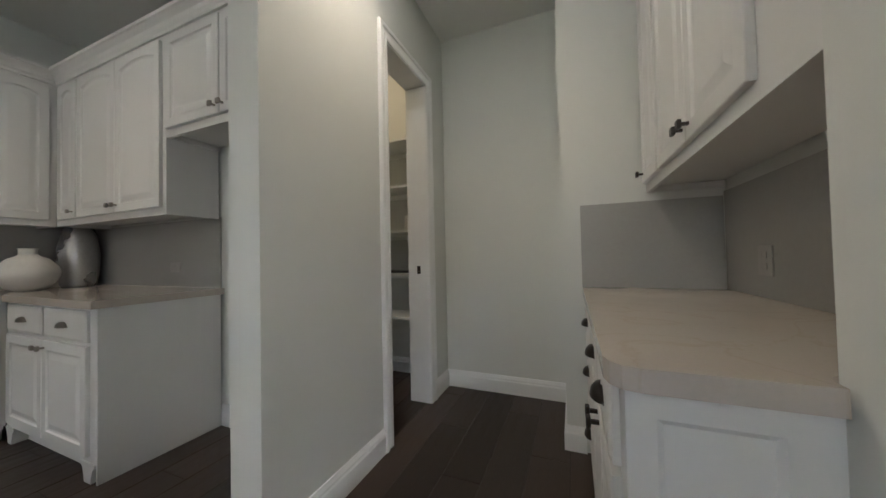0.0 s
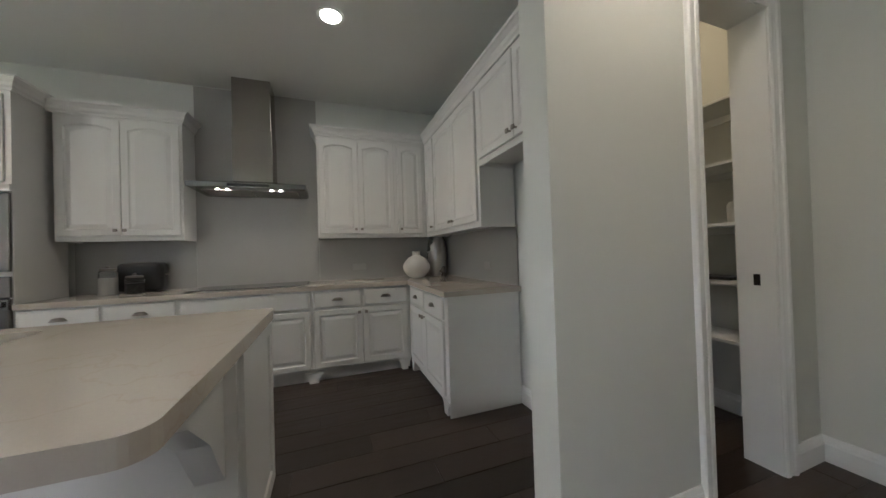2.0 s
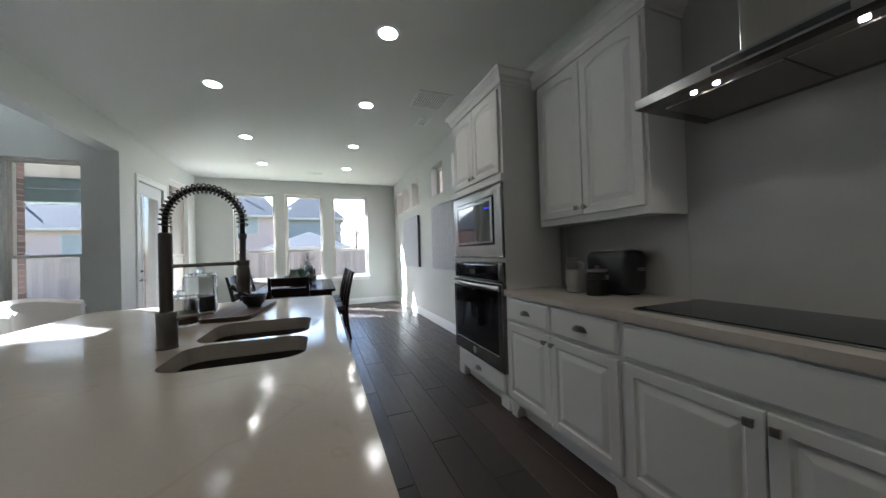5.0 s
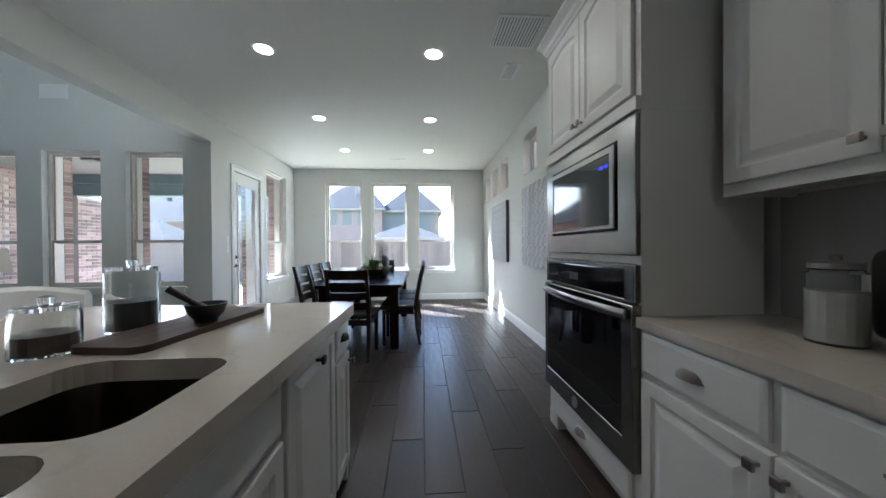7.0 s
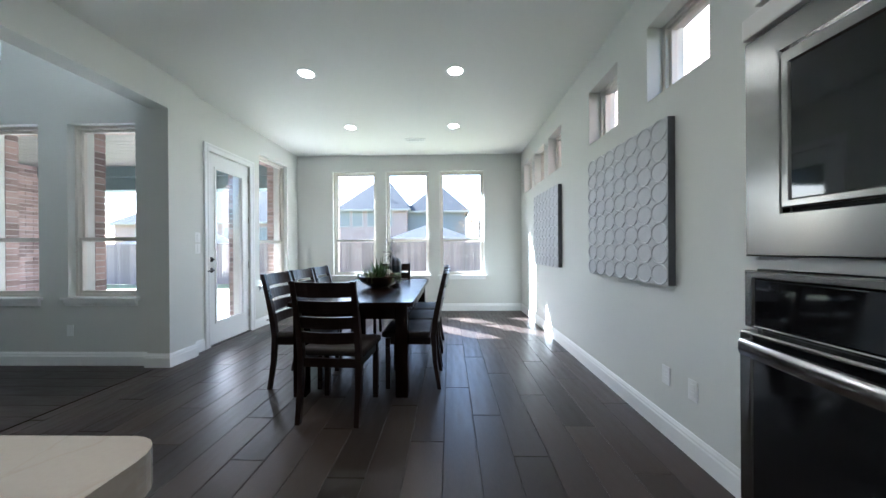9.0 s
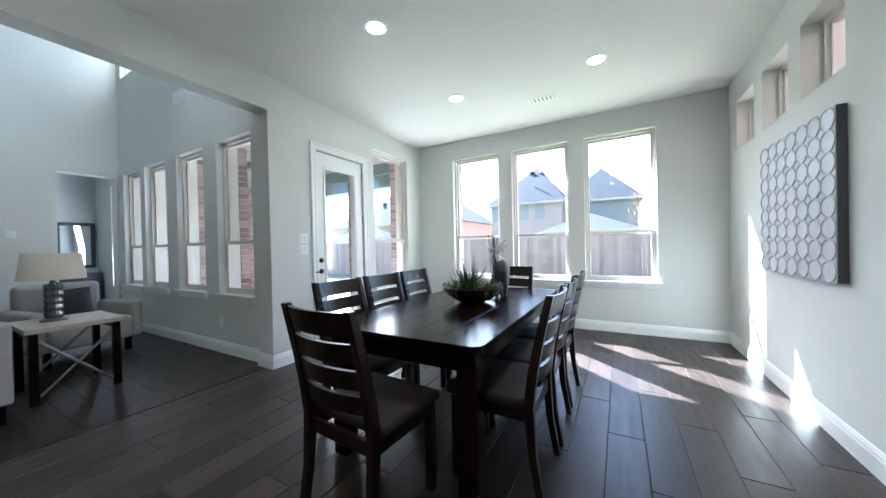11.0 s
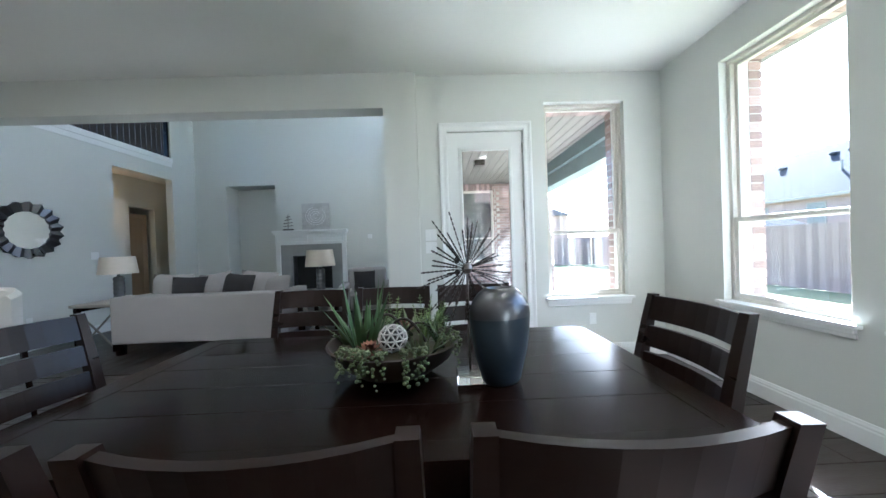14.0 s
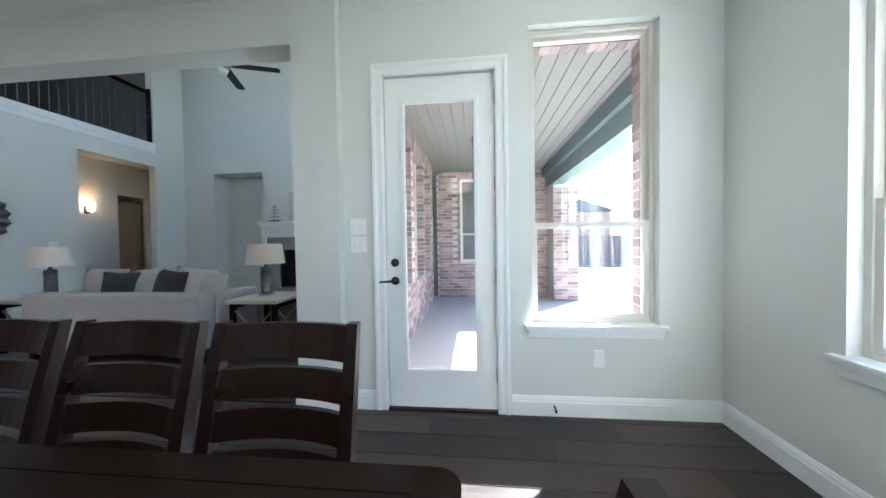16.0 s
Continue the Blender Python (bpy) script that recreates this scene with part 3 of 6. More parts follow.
pantry_lamp = new("pantry_lamp", bpy.data.lights.new("pantry_lamp", "POINT"))
pantry_lamp.data.energy, pantry_lamp.data.color, pantry_lamp.data.shadow_soft_size = 0.22, (1.0, 0.72, 0.42), 0.06
pantry_lamp.location = (-2.0, 2.2, 2.8)
pl = thing("pantry_light", (-2.0, 2.2, CEIL), "small round pantry ceiling light, lit warm", "ceiling light")
part("base_plate", lathe([(0, 0), (0.07, 0), (0.07, -0.02), (0.02, -0.03), (0, -0.03)], 20), TRIM, pl)


def vent(name, x, y, w, l, n, label, back=VENTB):
    v = thing(name, (x, y, CEIL), label, "air vent")
    bm = bmesh.new()
    for s in ((-w, -l, -0.008, -w + 0.02, l, 0), (w - 0.02, -l, -0.008, w, l, 0), (-w + 0.02, -l, -0.008, w - 0.02, -l + 0.02, 0), (-w + 0.02, l - 0.02, -0.008, w - 0.02, l, 0)):
        box(bm, *s)
    part("frame", bm, TRIM, v)
    part("backing", one(-w + 0.02, -l + 0.02, -0.002, w - 0.02, l - 0.02, -0.001), back, v)
    for i in range(n):
        a = -w + 0.02 + (2 * w - 0.04) * (i + 0.5) / n
        part("slat", one(a - (w - 0.02) / n * 0.55, -l + 0.02, -0.007, a + (w - 0.02) / n * 0.55, l - 0.02, -0.003), TRIM, v)
    return v


vent("return_vent", -3.38, -3.35, 0.20, 0.20, 14, "large white square ceiling return vent")
vent("ceiling_vent", -3.48, -3.93, 0.075, 0.15, 5, "small white ceiling air vent")
vent("ceiling_vent", -2.08, -7.19, 0.16, 0.075, 6, "small white ceiling air vent")
# ---- kitchen cabinets ----


def base_cabinet(w, fronts, loc, rz, label, hw, depth=0.60, feet=(), top=0.874, open_top=False, group="kitchen base cabinets"):
    """fronts: list of (x0, x1, kind) with kind drawer_door, false_two, door, drawers, plain; local front faces -y."""
    c = thing("base_cabinet", loc, label, "cabinet", rz, group)
    body = bmesh.new()
    if open_top:
        for s in ((0, 0, 0.10, w, 0.02, top), (0, depth - 0.02, 0.10, w, depth, top), (0, 0.02, 0.10, 0.02, depth - 0.02, top), (w - 0.02, 0.02, 0.10, w, depth - 0.02, top), (0.02, 0.02, 0.10, w - 0.02, depth - 0.02, 0.12)):
            box(body, *s)
    else:
        box(body, 0, 0, 0.10, w, depth, top)
    box(body, 0.0, 0.06, 0.0, w, depth, 0.10)
    part("body", body, CAB, c)
    for fx, fw in feet:
        bm = bmesh.new()
        pts = [(0, 0.10), (fw, 0.10), (fw, 0.085), (fw * 0.86, 0.07), (fw * 0.78, 0.035), (fw * 0.74, 0.0), (fw * 0.26, 0.0), (fw * 0.22, 0.035), (fw * 0.14, 0.07), (0, 0.085)]
        f = [bm.verts.new((fx + x, -0.006, z)) for x, z in pts]
        face = bm.faces.new(f)
        r = bmesh.ops.extrude_face_region(bm, geom=[face])
        bmesh.ops.translate(bm, vec=(0, 0.07, 0), verts=[v for v in r["geom"] if isinstance(v, bmesh.types.BMVert)])
        part("foot", bm, CAB, c)
    for x0, x1, kind in fronts:
        fw = x1 - x0
        if kind in ("drawer_door", "drawer_two", "false_two", "two_drawers_two"):
            if kind == "false_two":
                d = part("drawer_front", loft(fw - 0.03, 0.16, DRAWR), CAB, c)
                d.location = (x0 + 0.015, -0.0005, 0.70)
            else:
                n = 2 if kind == "two_drawers_two" else 1
                for i in range(n):
                    g = fw / n
                    d = part("drawer_front", loft(g - 0.03, 0.16, DRAWR), CAB, c)
                    d.location = (x0 + g * i + 0.015, -0.0005, 0.70)
                    cup_pull(d, (g - 0.03) / 2, 0.08, -0.02, hw)
            nd = 1 if kind == "drawer_door" else 2
            for i in range(nd):
                g = fw / nd
                gap = 0.015 if nd == 1 else (0.015 if i == 0 else 0.003)
                gap2 = 0.015 if nd == 1 else (0.003 if i == 0 else 0.015)
                dw = g - gap - gap2
                d = part("door", loft(dw, 0.545, DOORR), CAB, c)
                d.location = (x0 + g * i + gap, -0.0005, 0.135)
                knob(d, (dw - 0.03) if (nd == 2 and i == 0) or nd == 1 else 0.03, 0.505, -0.02, hw)
        elif kind == "panel":
            d = part("door", loft(fw - 0.03, 0.725, DOORR), CAB, c)
            d.location = (x0 + 0.015, -0.0005, 0.135)
            knob(d, (fw - 0.03) / 2, 0.67, -0.02, hw)
        elif kind == "drawers":
            for z, h in ((0.70, 0.16), (0.43, 0.25), (0.135, 0.275)):
                d = part("drawer_front", loft(fw - 0.03, h, DRAWR), CAB, c)
                d.location = (x0 + 0.015, -0.0005, z)
                cup_pull(d, (fw - 0.03) / 2, h / 2, -0.02, hw)
    return c


CROWN = [(0, 0), (0.012, 0), (0.014, 0.016), (0.026, 0.030), (0.030, 0.052), (0.052, 0.078), (0.060, 0.082), (0.062, 0.100), (0, 0.100)]


def wall_cabinet(doors, w, h, loc, rz, label, depth=0.30, hw=None, arch=0.03, group="kitchen wall cabinets", side=0.0):
    c = thing("wall_cabinet", loc, label, "cabinet", rz, group)
    part("body", boxes((0, 0, 0.03, w, depth, h), (0, 0.0, 0.0, w, 0.02, 0.03), (0, 0.02, 0.0, 0.018, depth, 0.03), (w - 0.018, 0.02, 0.0, w, depth, 0.03)), CAB, c)
    for x0, x1, k in doors:
        dw = x1 - x0
        d = part("door", loft(dw, h - 0.075, DOORR, arch), CAB, c)
        d.location = (x0, -0.0005, 0.045)
        knob(d, dw - 0.028 if k == "r" else 0.028, 0.045, -0.02, hw or NICKEL)
    return c


FX = -3.46
# hood wall, facing the room
base_cabinet(0.97, [(0, 0.97, "two_drawers_two")], (FX, -1.97, 0), 90, "white raised-panel base cabinet with two drawers", NICKEL, feet=[(-0.005, 0.13)])
base_cabinet(1.03, [(0.0, 1.03, "false_two")], (FX, -1.0, 0), 90, "white raised-panel cabinet below the cooktop", NICKEL, feet=[(-0.09, 0.17), (0.95, 0.17)])
base_cabinet(0.95, [(0, 0.93, "two_drawers_two")], (FX, 0.03, 0), 90, "white raised-panel corner base cabinet", NICKEL, feet=[(0.82, 0.12)])
# return run along the back wall
rc = base_cabinet(1.09, [(0.04, 1.05, "two_drawers_two")], (-3.455, 0.985, 0), 0, "white raised-panel base cabinet with plain end panel", NICKEL, feet=[(0.0, 0.12), (0.95, 0.14)])
part("end_panel", one(1.0905, 0.0, 0.0, 1.103, 0.60, 0.874, bevel=0.002), CAB, rc)

UH, UZ = 1.075, 1.385
wall_cabinet([(0.02, 0.437, "r"), (0.443, 0.86, "l")], 0.88, UH, (-3.76, -1.93, UZ), 90, "white arched-panel wall cabinet with two doors")
wall_cabinet([(0.02, 0.41, "r"), (0.416, 0.806, "l"), (0.85, 1.14, "l")], 1.18, UH, (-3.76, 0.098, UZ), 90, "white arched-panel wall cabinet with three doors")
wall_cabinet([(0.06, 0.33, "r"), (0.36, 0.86, "r"), (0.866, 1.36, "l")], 1.395, UH, (-3.755, 1.28, UZ), 0, "white arched-panel corner wall cabinet")
wall_cabinet([(0.02, 0.50, "r"), (0.51, 0.99, "l")], 1.035, 0.62, (-2.358, 1.28, 1.84), 0, "white wall cabinet above the refrigerator space", arch=0.0)


def crown(name, path, z):
    return structure(name, sweep(bmesh.new(), path, CROWN, lambda x, y, u: (x, y, z + u)), CAB, "white crown moulding on cabinets")


crown("trim_crown_1", [(-4.06, -1.05), (-3.76, -1.05), (-3.76, -1.965)], UZ + UH)
crown("trim_crown_2", [(-1.325, 1.28), (-3.76, 1.28), (-3.76, 0.098), (-4.06, 0.098)], UZ + UH)
crown("trim_crown_3", [(-4.0, -1.972), (FX, -1.972), (FX, -2.892), (-3.98, -2.892)], 2.485)

# tall oven cabinet
OY, OW, OTOP = -2.892, 0.918, 2.485
tall = thing("oven_cabinet", (FX, OY, 0), "white tall cabinet holding microwave and wall oven", "cabinet", 90)
part("plinth", one(0.0, 0.06, 0, OW, 0.52, 0.099), CAB, tall)
part("lower_box", one(0, 0, 0.10, OW, 0.52, 0.272), CAB, tall)
part("side_panel", one(0, 0, 0.2725, 0.02, 0.52, 1.7395), CAB, tall)
part("side_panel", one(OW - 0.02, 0, 0.2725, OW, 0.52, 1.7395), CAB, tall)
part("back_panel", one(0.0205, 0.47, 0.2725, OW - 0.0205, 0.52, 1.7395), CAB, tall)
part("shelf", one(0.0205, 0, 1.124, OW - 0.0205, 0.4695, 1.156), CAB, tall)
part("upper_box", one(0, 0, 1.74, OW, 0.52, OTOP), CAB, tall)
part("light_rail", one(0, -0.022, 1.742, OW, -0.0005, 1.80, bevel=0.006), CAB, tall)
for x0, x1, k in ((0.035, 0.456, 1), (0.462, 0.883, 0)):
    d = part("door", loft(x1 - x0, OTOP - 1.845, DOORR, 0.03), CAB, tall)
    d.location = (x0, -0.0005, 1.815)
    knob(d, x1 - x0 - 0.028 if k else 0.028, 0.04, -0.02, NICKEL)
d = part("drawer_front", loft(0.83, 0.15, DRAWR), CAB, tall)
d.location = (0.044, -0.0005, 0.112)
cup_pull(d, 0.415, 0.075, -0.02, NICKEL)
for fx in (0.0, OW - 0.12):
    part("foot", one(fx, -0.006, 0, fx + 0.12, 0.059, 0.0985, bevel=0.006), CAB, tall)


def ringplate(a0, a1, b0, b1, c0, c1, d0, d1, depth, edge=0.004):
    """A flat bevelled frame in x and z that faces -y: outer a0..a1 by b0..b1, opening c0..c1 by d0..d1."""
    bm, loops = bmesh.new(), []
    for x0, x1, z0, z1, y in ((c0, c1, d0, d1, 0), (c0, c1, d0, d1, -depth + edge), (c0 - edge, c1 + edge, d0 - edge, d1 + edge, -depth), (a0 + edge, a1 - edge, b0 + edge, b1 - edge, -depth), (a0, a1, b0, b1, -depth + edge), (a0, a1, b0, b1, 0)):
        loops.append([bm.verts.new(p) for p in ((x0, y, z0), (x1, y, z0), (x1, y, z1), (x0, y, z1))])
    for p, q in zip(loops, loops[1:] + loops[:1]):
        for i in range(4):
            bm.faces.new((p[i], p[(i + 1) % 4], q[(i + 1) % 4], q[i]))
    return bm


MID = OY + OW / 2
mw = thing("microwave", (FX - 0.001, MID, 1.158), "stainless built-in microwave with black glass door", "microwave", 90)
part("trim_frame", ringplate(-0.452, 0.452, 0, 0.572, -0.358, 0.332, 0.108, 0.498, 0.022), STEEL, mw, "brushed stainless surround")
part("body", one(-0.355, 0.002, 0.11, 0.33, 0.36, 0.495), BLACK, mw)
part("door_frame", ringplate(-0.348, 0.322, 0.116, 0.489, -0.326, 0.288, 0.137, 0.455, 0.034), STEEL, mw)
part("door_glass", one(-0.3255, -0.030, 0.1375, 0.2875, -0.004, 0.4545), BLACKG, mw)
bm = bmesh.new()
for i, wd in enumerate((0.004, 0.012, 0.012, 0.003, 0.012, 0.012)):
    box(bm, 0.195 + i * 0.0145, -0.0315, 0.400, 0.195 + i * 0.0145 + wd * 0.8, -0.0302, 0.414)
part("clock_display", bm, glow("blue_display", (0.03, 0.05, 1.0), 0.09), mw, "blue lit clock digits")

ov = thing("wall_oven", (FX - 0.001, MID, 0.278), "stainless wall oven with black glass door", "oven", 90)
part("body", one(-0.43, 0.002, 0.004, 0.43, 0.42, 0.838), BLACK, ov)
part("control_surround", ringplate(-0.452, 0.452, 0.690, 0.842, -0.425, 0.380, 0.697, 0.820, 0.026), STEEL, ov)
part("control_panel", one(-0.4245, -0.024, 0.6975, 0.3795, -0.001, 0.8195, bevel=0.004), BLACKG, ov, "black glass control panel")
part("control_display", one(-0.12, -0.0252, 0.735, -0.02, -0.0243, 0.775), BLACK, ov)
part("door_frame", ringplate(-0.452, 0.452, 0.0, 0.680, -0.415, 0.380, 0.118, 0.668, 0.040), STEEL, ov)
part("door_glass", one(-0.4145, -0.037, 0.1185, 0.3795, -0.004, 0.6675), BLACKG, ov)
bm = bmesh.new()
N, HW = 18, 0.43
bow = lambda u: -0.058 - 0.035 * (1 - (u / HW) ** 2)
prev = None
for i in range(N + 1):
    u = -HW + 2 * HW * i / N
    vs = [bm.verts.new((u, bow(u) + o, z)) for o, z in ((0, 0.622), (-0.004, 0.632), (-0.004, 0.652), (0, 0.662), (0.014, 0.662), (0.014, 0.622))]
    if prev:
        for k in range(6):
            bm.faces.new((prev[k], prev[(k + 1) % 6], vs[(k + 1) % 6], vs[k]))
    else:
        bm.faces.new(vs)
    prev = vs
bm.faces.new(prev)
for x in (-HW + 0.005, HW - 0.025):
    box(bm, x, -0.058, 0.627, x + 0.02, -0.0375, 0.657)
part("handle", bm, STEELV, ov, "bowed stainless handle", True)
part("badge", lathe([(0, 0), (0.030, 0), (0.030, 0.003), (0.024, 0.003), (0.022, 0.001), (0, 0.001)], 24), NICKEL, ov).matrix_basis = pose(-0.03, -0.040, 0.058, 90)

# worktop in an L, splash, cooktop
bm = bmesh.new()


def slab(bm, outline, z0, z1, holes=(), bevel=0.006):
    """A flat slab from an outline, with holes cut through it and a rounded edge."""
    top = []
    for loop in (outline, *holes):
        vs = [bm.verts.new((x, y, z1)) for x, y in loop]
        top += [bm.edges.new((vs[i], vs[(i + 1) % len(vs)])) for i in range(len(vs))]
    bmesh.ops.triangle_fill(bm, use_beauty=True, edges=top)
    faces = [f for f in bm.faces if all(abs(v.co.z - z1) < 1e-6 for v in f.verts)]
    bmesh.ops.recalc_face_normals(bm, faces=faces)
    r = bmesh.ops.extrude_face_region(bm, geom=faces)
    low = [v for v in r["geom"] if isinstance(v, bmesh.types.BMVert)]
    for v in low:
        v.co.z = z0
    if bevel:
        es = [e for e in bm.edges if len(e.link_faces) == 2 and e.calc_face_angle() > 1.2 and abs(e.verts[0].co.z - e.verts[1].co.z) < 1e-6]
        bmesh.ops.bevel(bm, geom=es, offset=bevel, segments=2, profile=0.5, affect="EDGES")
    return bm


def rounded(x0, y0, x1, y1, r, n=6, corners="1111"):
    out = []
    for k, (cx, cy, a) in enumerate(((x1 - r, y0 + r, -90), (x1 - r, y1 - r, 0), (x0 + r, y1 - r, 90), (x0 + r, y0 + r, 180))):
        if corners[k] == "1":
            out += [(cx + r * math.cos(radians(a + 90 * i / n)), cy + r * math.sin(radians(a + 90 * i / n))) for i in range(n + 1)]
        else:
            out.append((cx + (r if a in (-90, 0) else -r), cy + (r if a in (0, 90) else -r)))
    return out


solid("worktop", slab(bm, [(-4.058, -1.968), (-3.43, -1.968), (-3.43, 0.955), (-2.335, 0.955), (-2.335, 1.598), (-4.058, 1.598)], 0.876, 0.916), QUARTZ, "pale veined quartz worktop along two walls", "worktop")
sp = thing("backsplash", (0, 0, 0.917), "grey stone backsplash slabs", "backsplash", kind="structure")
part("slab", one(-4.058, -1.968, 0, -4.046, -1.05, 0.48), SPLASH, sp)
part("slab", one(-4.058, -1.048, 0, -4.046, 0.096, 2.04), SPLASH, sp)
part("slab", one(-4.058, 0.098, 0, -4.046, 1.584, 0.48), SPLASH, sp)
part("slab", one(-4.044, 1.586, 0, -2.36, 1.598, 0.48), SPLASH, sp)
ck = thing("cooktop", (-3.76, -0.495, 0.9165), "black glass cooktop with steel rim", "cooktop")
part("rim", one(-0.245, -0.49, 0.0, 0.245, 0.49, 0.008, bevel=0.003), STEEL, ck)
part("glass", one(-0.235, -0.48, 0.0085, 0.235, 0.48, 0.012, bevel=0.001), BLACKG, ck)

hood = thing("range_hood", (-4.045, -0.485, 1.84), "stainless chimney range hood with lamps lit", "range hood")
bm = bmesh.new()
rings = [[(0, -0.46), (0.46, -0.46), (0.46, 0.46), (0, 0.46), 0.0], [(0, -0.485), (0.49, -0.485), (0.49, 0.485), (0, 0.485), 0.012], [(0, -0.485), (0.49, -0.485), (0.49, 0.485), (0, 0.485), 0.055], [(0, -0.19), (0.30, -0.19), (0.30, 0.19), (0, 0.19), 0.105]]
prev = None
for rg in rings:
    vs = [bm.verts.new((x, y, rg[4])) for x, y in rg[:4]]
    if prev:
        for i in range(4):
            bm.faces.new((prev[i], prev[(i + 1) % 4], vs[(i + 1) % 4], vs[i]))
    else:
        bm.faces.new(vs)
    prev = vs
bm.faces.new(prev)
part("canopy", bm, STEEL, hood)
part("lower_duct", one(0, -0.175, 0.106, 0.285, 0.175, 0.62, bevel=0.004), STEELV, hood)
part("upper_duct", one(0.002, -0.168, 0.62, 0.278, 0.168, CEIL - 1.842, bevel=0.003), STEELV, hood)
part("filter", boxes((0.05, -0.40, -0.004, 0.40, -0.005, 0.001), (0.05, 0.005, -0.004, 0.40, 0.40, 0.001)), NICKEL, hood)
part("control_strip", one(0.489, -0.17, 0.022, 0.492, 0.17, 0.045), BLACK, hood)
for y in (-0.26, -0.18, 0.18, 0.26):
    part("lamp", lathe([(0, 0.0), (0.011, 0), (0.011, -0.004), (0, -0.004)], 16), LAMPON, hood).location = (0.44, y, -0.001)
for y in (-0.22, 0.22):
    hl = new("hood_spot", bpy.data.lights.new("hood_spot", "SPOT"))
    hl.data.energy, hl.data.spot_size, hl.data.color, hl.data.shadow_soft_size = 0.12, radians(110), (1.0, 0.85, 0.68), 0.03
    hl.matrix_world = look((-3.605, -0.485 + y, 1.83), (-3.62, -0.485 + y, 0))


def outlet(axis, at, side, u, z, label="white double wall outlet", cat="outlet", wide=0.035, rocker=False, m=TRIM, tall=0.058):
    o = thing("wall_switch" if rocker else "wall_outlet", (0, 0, 0), label, cat)
    o.matrix_basis = pose(at, u, z, 0, 0, 90 if side > 0 else -90) if axis == "x" else pose(u, at, z, 0, 0, 180 if side > 0 else 0)
    part("plate", one(-wide, -0.006, -tall, wide, 0, tall, bevel=0.003), m, o)
    n = max(1, round(wide / 0.035))
    if tall < 0.04:
        for dx in (-0.045, 0, 0.045):
            part("socket", one(dx - 0.016, -0.008, -0.02, dx + 0.016, -0.0061, 0.02, bevel=0.002), m, o)
        return o
    for i in range(n):
        x = (i - (n - 1) / 2) * 0.046
        if rocker:
            part("rocker", one(x - 0.016, -0.010, -0.034, x + 0.016, -0.006, 0.034, bevel=0.002), m, o)
        else:
            for dz in (-0.022, 0.022):
                part("socket", boxes((x - 0.016, -0.008, dz - 0.014, x + 0.016, -0.006, dz + 0.014), bevel=0.002), m, o)
    return o


outlet("x", -4.046, 1, 0.53, 1.06, "grey sideways wall outlet on the splash", wide=0.075, m=PLATEG, tall=0.036)
outlet("y", 1.586, -1, -2.85, 1.06, "grey sideways wall outlet on the splash", wide=0.06, m=PLATEG, tall=0.036)
outlet("x", 0.285, -1, -7.25, 0.40)
outlet("x", 0.285, -1, -5.585, 1.33, "white light switch plate", "switch", 0.058, True)
outlet("x", 0.285, -1, -5.585, 1.20, "white light switch plate", "switch", 0.058, True)
outlet("x", -3.99, 1, -4.02, 0.38)
outlet("x", -3.99, 1, -3.80, 0.38)
outlet("y", -5.20, 1, 1.30, 0.36)
outlet("y", -0.15, -1, 2.20, 1.25, "white light switch plate", "switch", 0.058, True)
outlet("y", -0.15, -1, 1.35, 0.38)

# vases and jars on the worktop
v = thing("round_vase", (-3.78, 1.15, 0.9165), "round ribbed off-white ceramic vase", "vase")
prof = [(0.0, 0.0), (0.06, 0.0)]
for i in range(19):
    t = i / 18
    prof.append((0.07 + 0.085 * math.sin(math.pi * (0.08 + 0.84 * t)) + 0.002 * (i % 2), 0.01 + 0.20 * t))
prof += [(0.055, 0.225), (0.045, 0.235), (0.045, 0.27), (0.052, 0.275), (0.040, 0.275), (0.036, 0.22), (0.0, 0.215)]
part("body", lathe([(r * 1.0, z * 1.10) for r, z in prof], 36), CERAM, v, smooth=True)
v = thing("tall_vase", (-3.90, 1.445, 0.9165), "tall silver woven-texture ceramic vase", "vase")
prof = [(0.0, 0.0), (0.075, 0.0)]
for i in range(25):
    t = i / 24
    prof.append((0.075 + 0.045 * math.sin(math.pi * (0.1 + 0.72 * t)) - 0.025 * t + 0.003 * (i % 2), 0.005 + 0.40 * t))
prof += [(0.05, 0.41), (0.0, 0.41)]
part("body", lathe([(r * 1.12, z * 1.2) for r, z in prof], 32), SILV, v, smooth=True)
for y, h, r, lb in ((-1.60, 0.20, 0.062, "glass canister jar with pale contents"), (-1.42, 0.13, 0.066, "glass canister jar with dark contents")):
    j = thing("canister_jar", (-3.77, y, 0.9165), lb, "jar", group="canister jars")
    part("jar", lathe([(0, 0), (r, 0), (r, h), (r * 0.85, h + 0.01), (r * 0.85, h + 0.014), (0, h + 0.014)], 24), JARGLASS, j, smooth=True)
    part("contents", lathe([(0, 0.006), (r - 0.006, 0.006), (r - 0.006, h * 0.75), (0, h * 0.75)], 20), CERAM if y < -1.5 else BLACK, j)
    part("lid", lathe([(0, h + 0.0145), (r * 0.9, h + 0.0145), (r * 0.9, h + 0.03), (0.012, h + 0.035), (0.014, h + 0.05), (0, h + 0.055)], 24), NICKEL, j, smooth=True)
t = thing("toaster", (-3.935, -1.43, 0.9165), "dark rounded countertop toaster against the splash", "toaster", 90)
part("body", one(-0.17, -0.085, 0.008, 0.17, 0.085, 0.275, bevel=0.055, seg=5), BLACK, t, smooth=True)
part("slots", boxes((-0.10, -0.045, 0.2735, 0.10, -0.015, 0.277), (-0.10, 0.015, 0.2735, 0.10, 0.045, 0.277)), NICKEL, t)
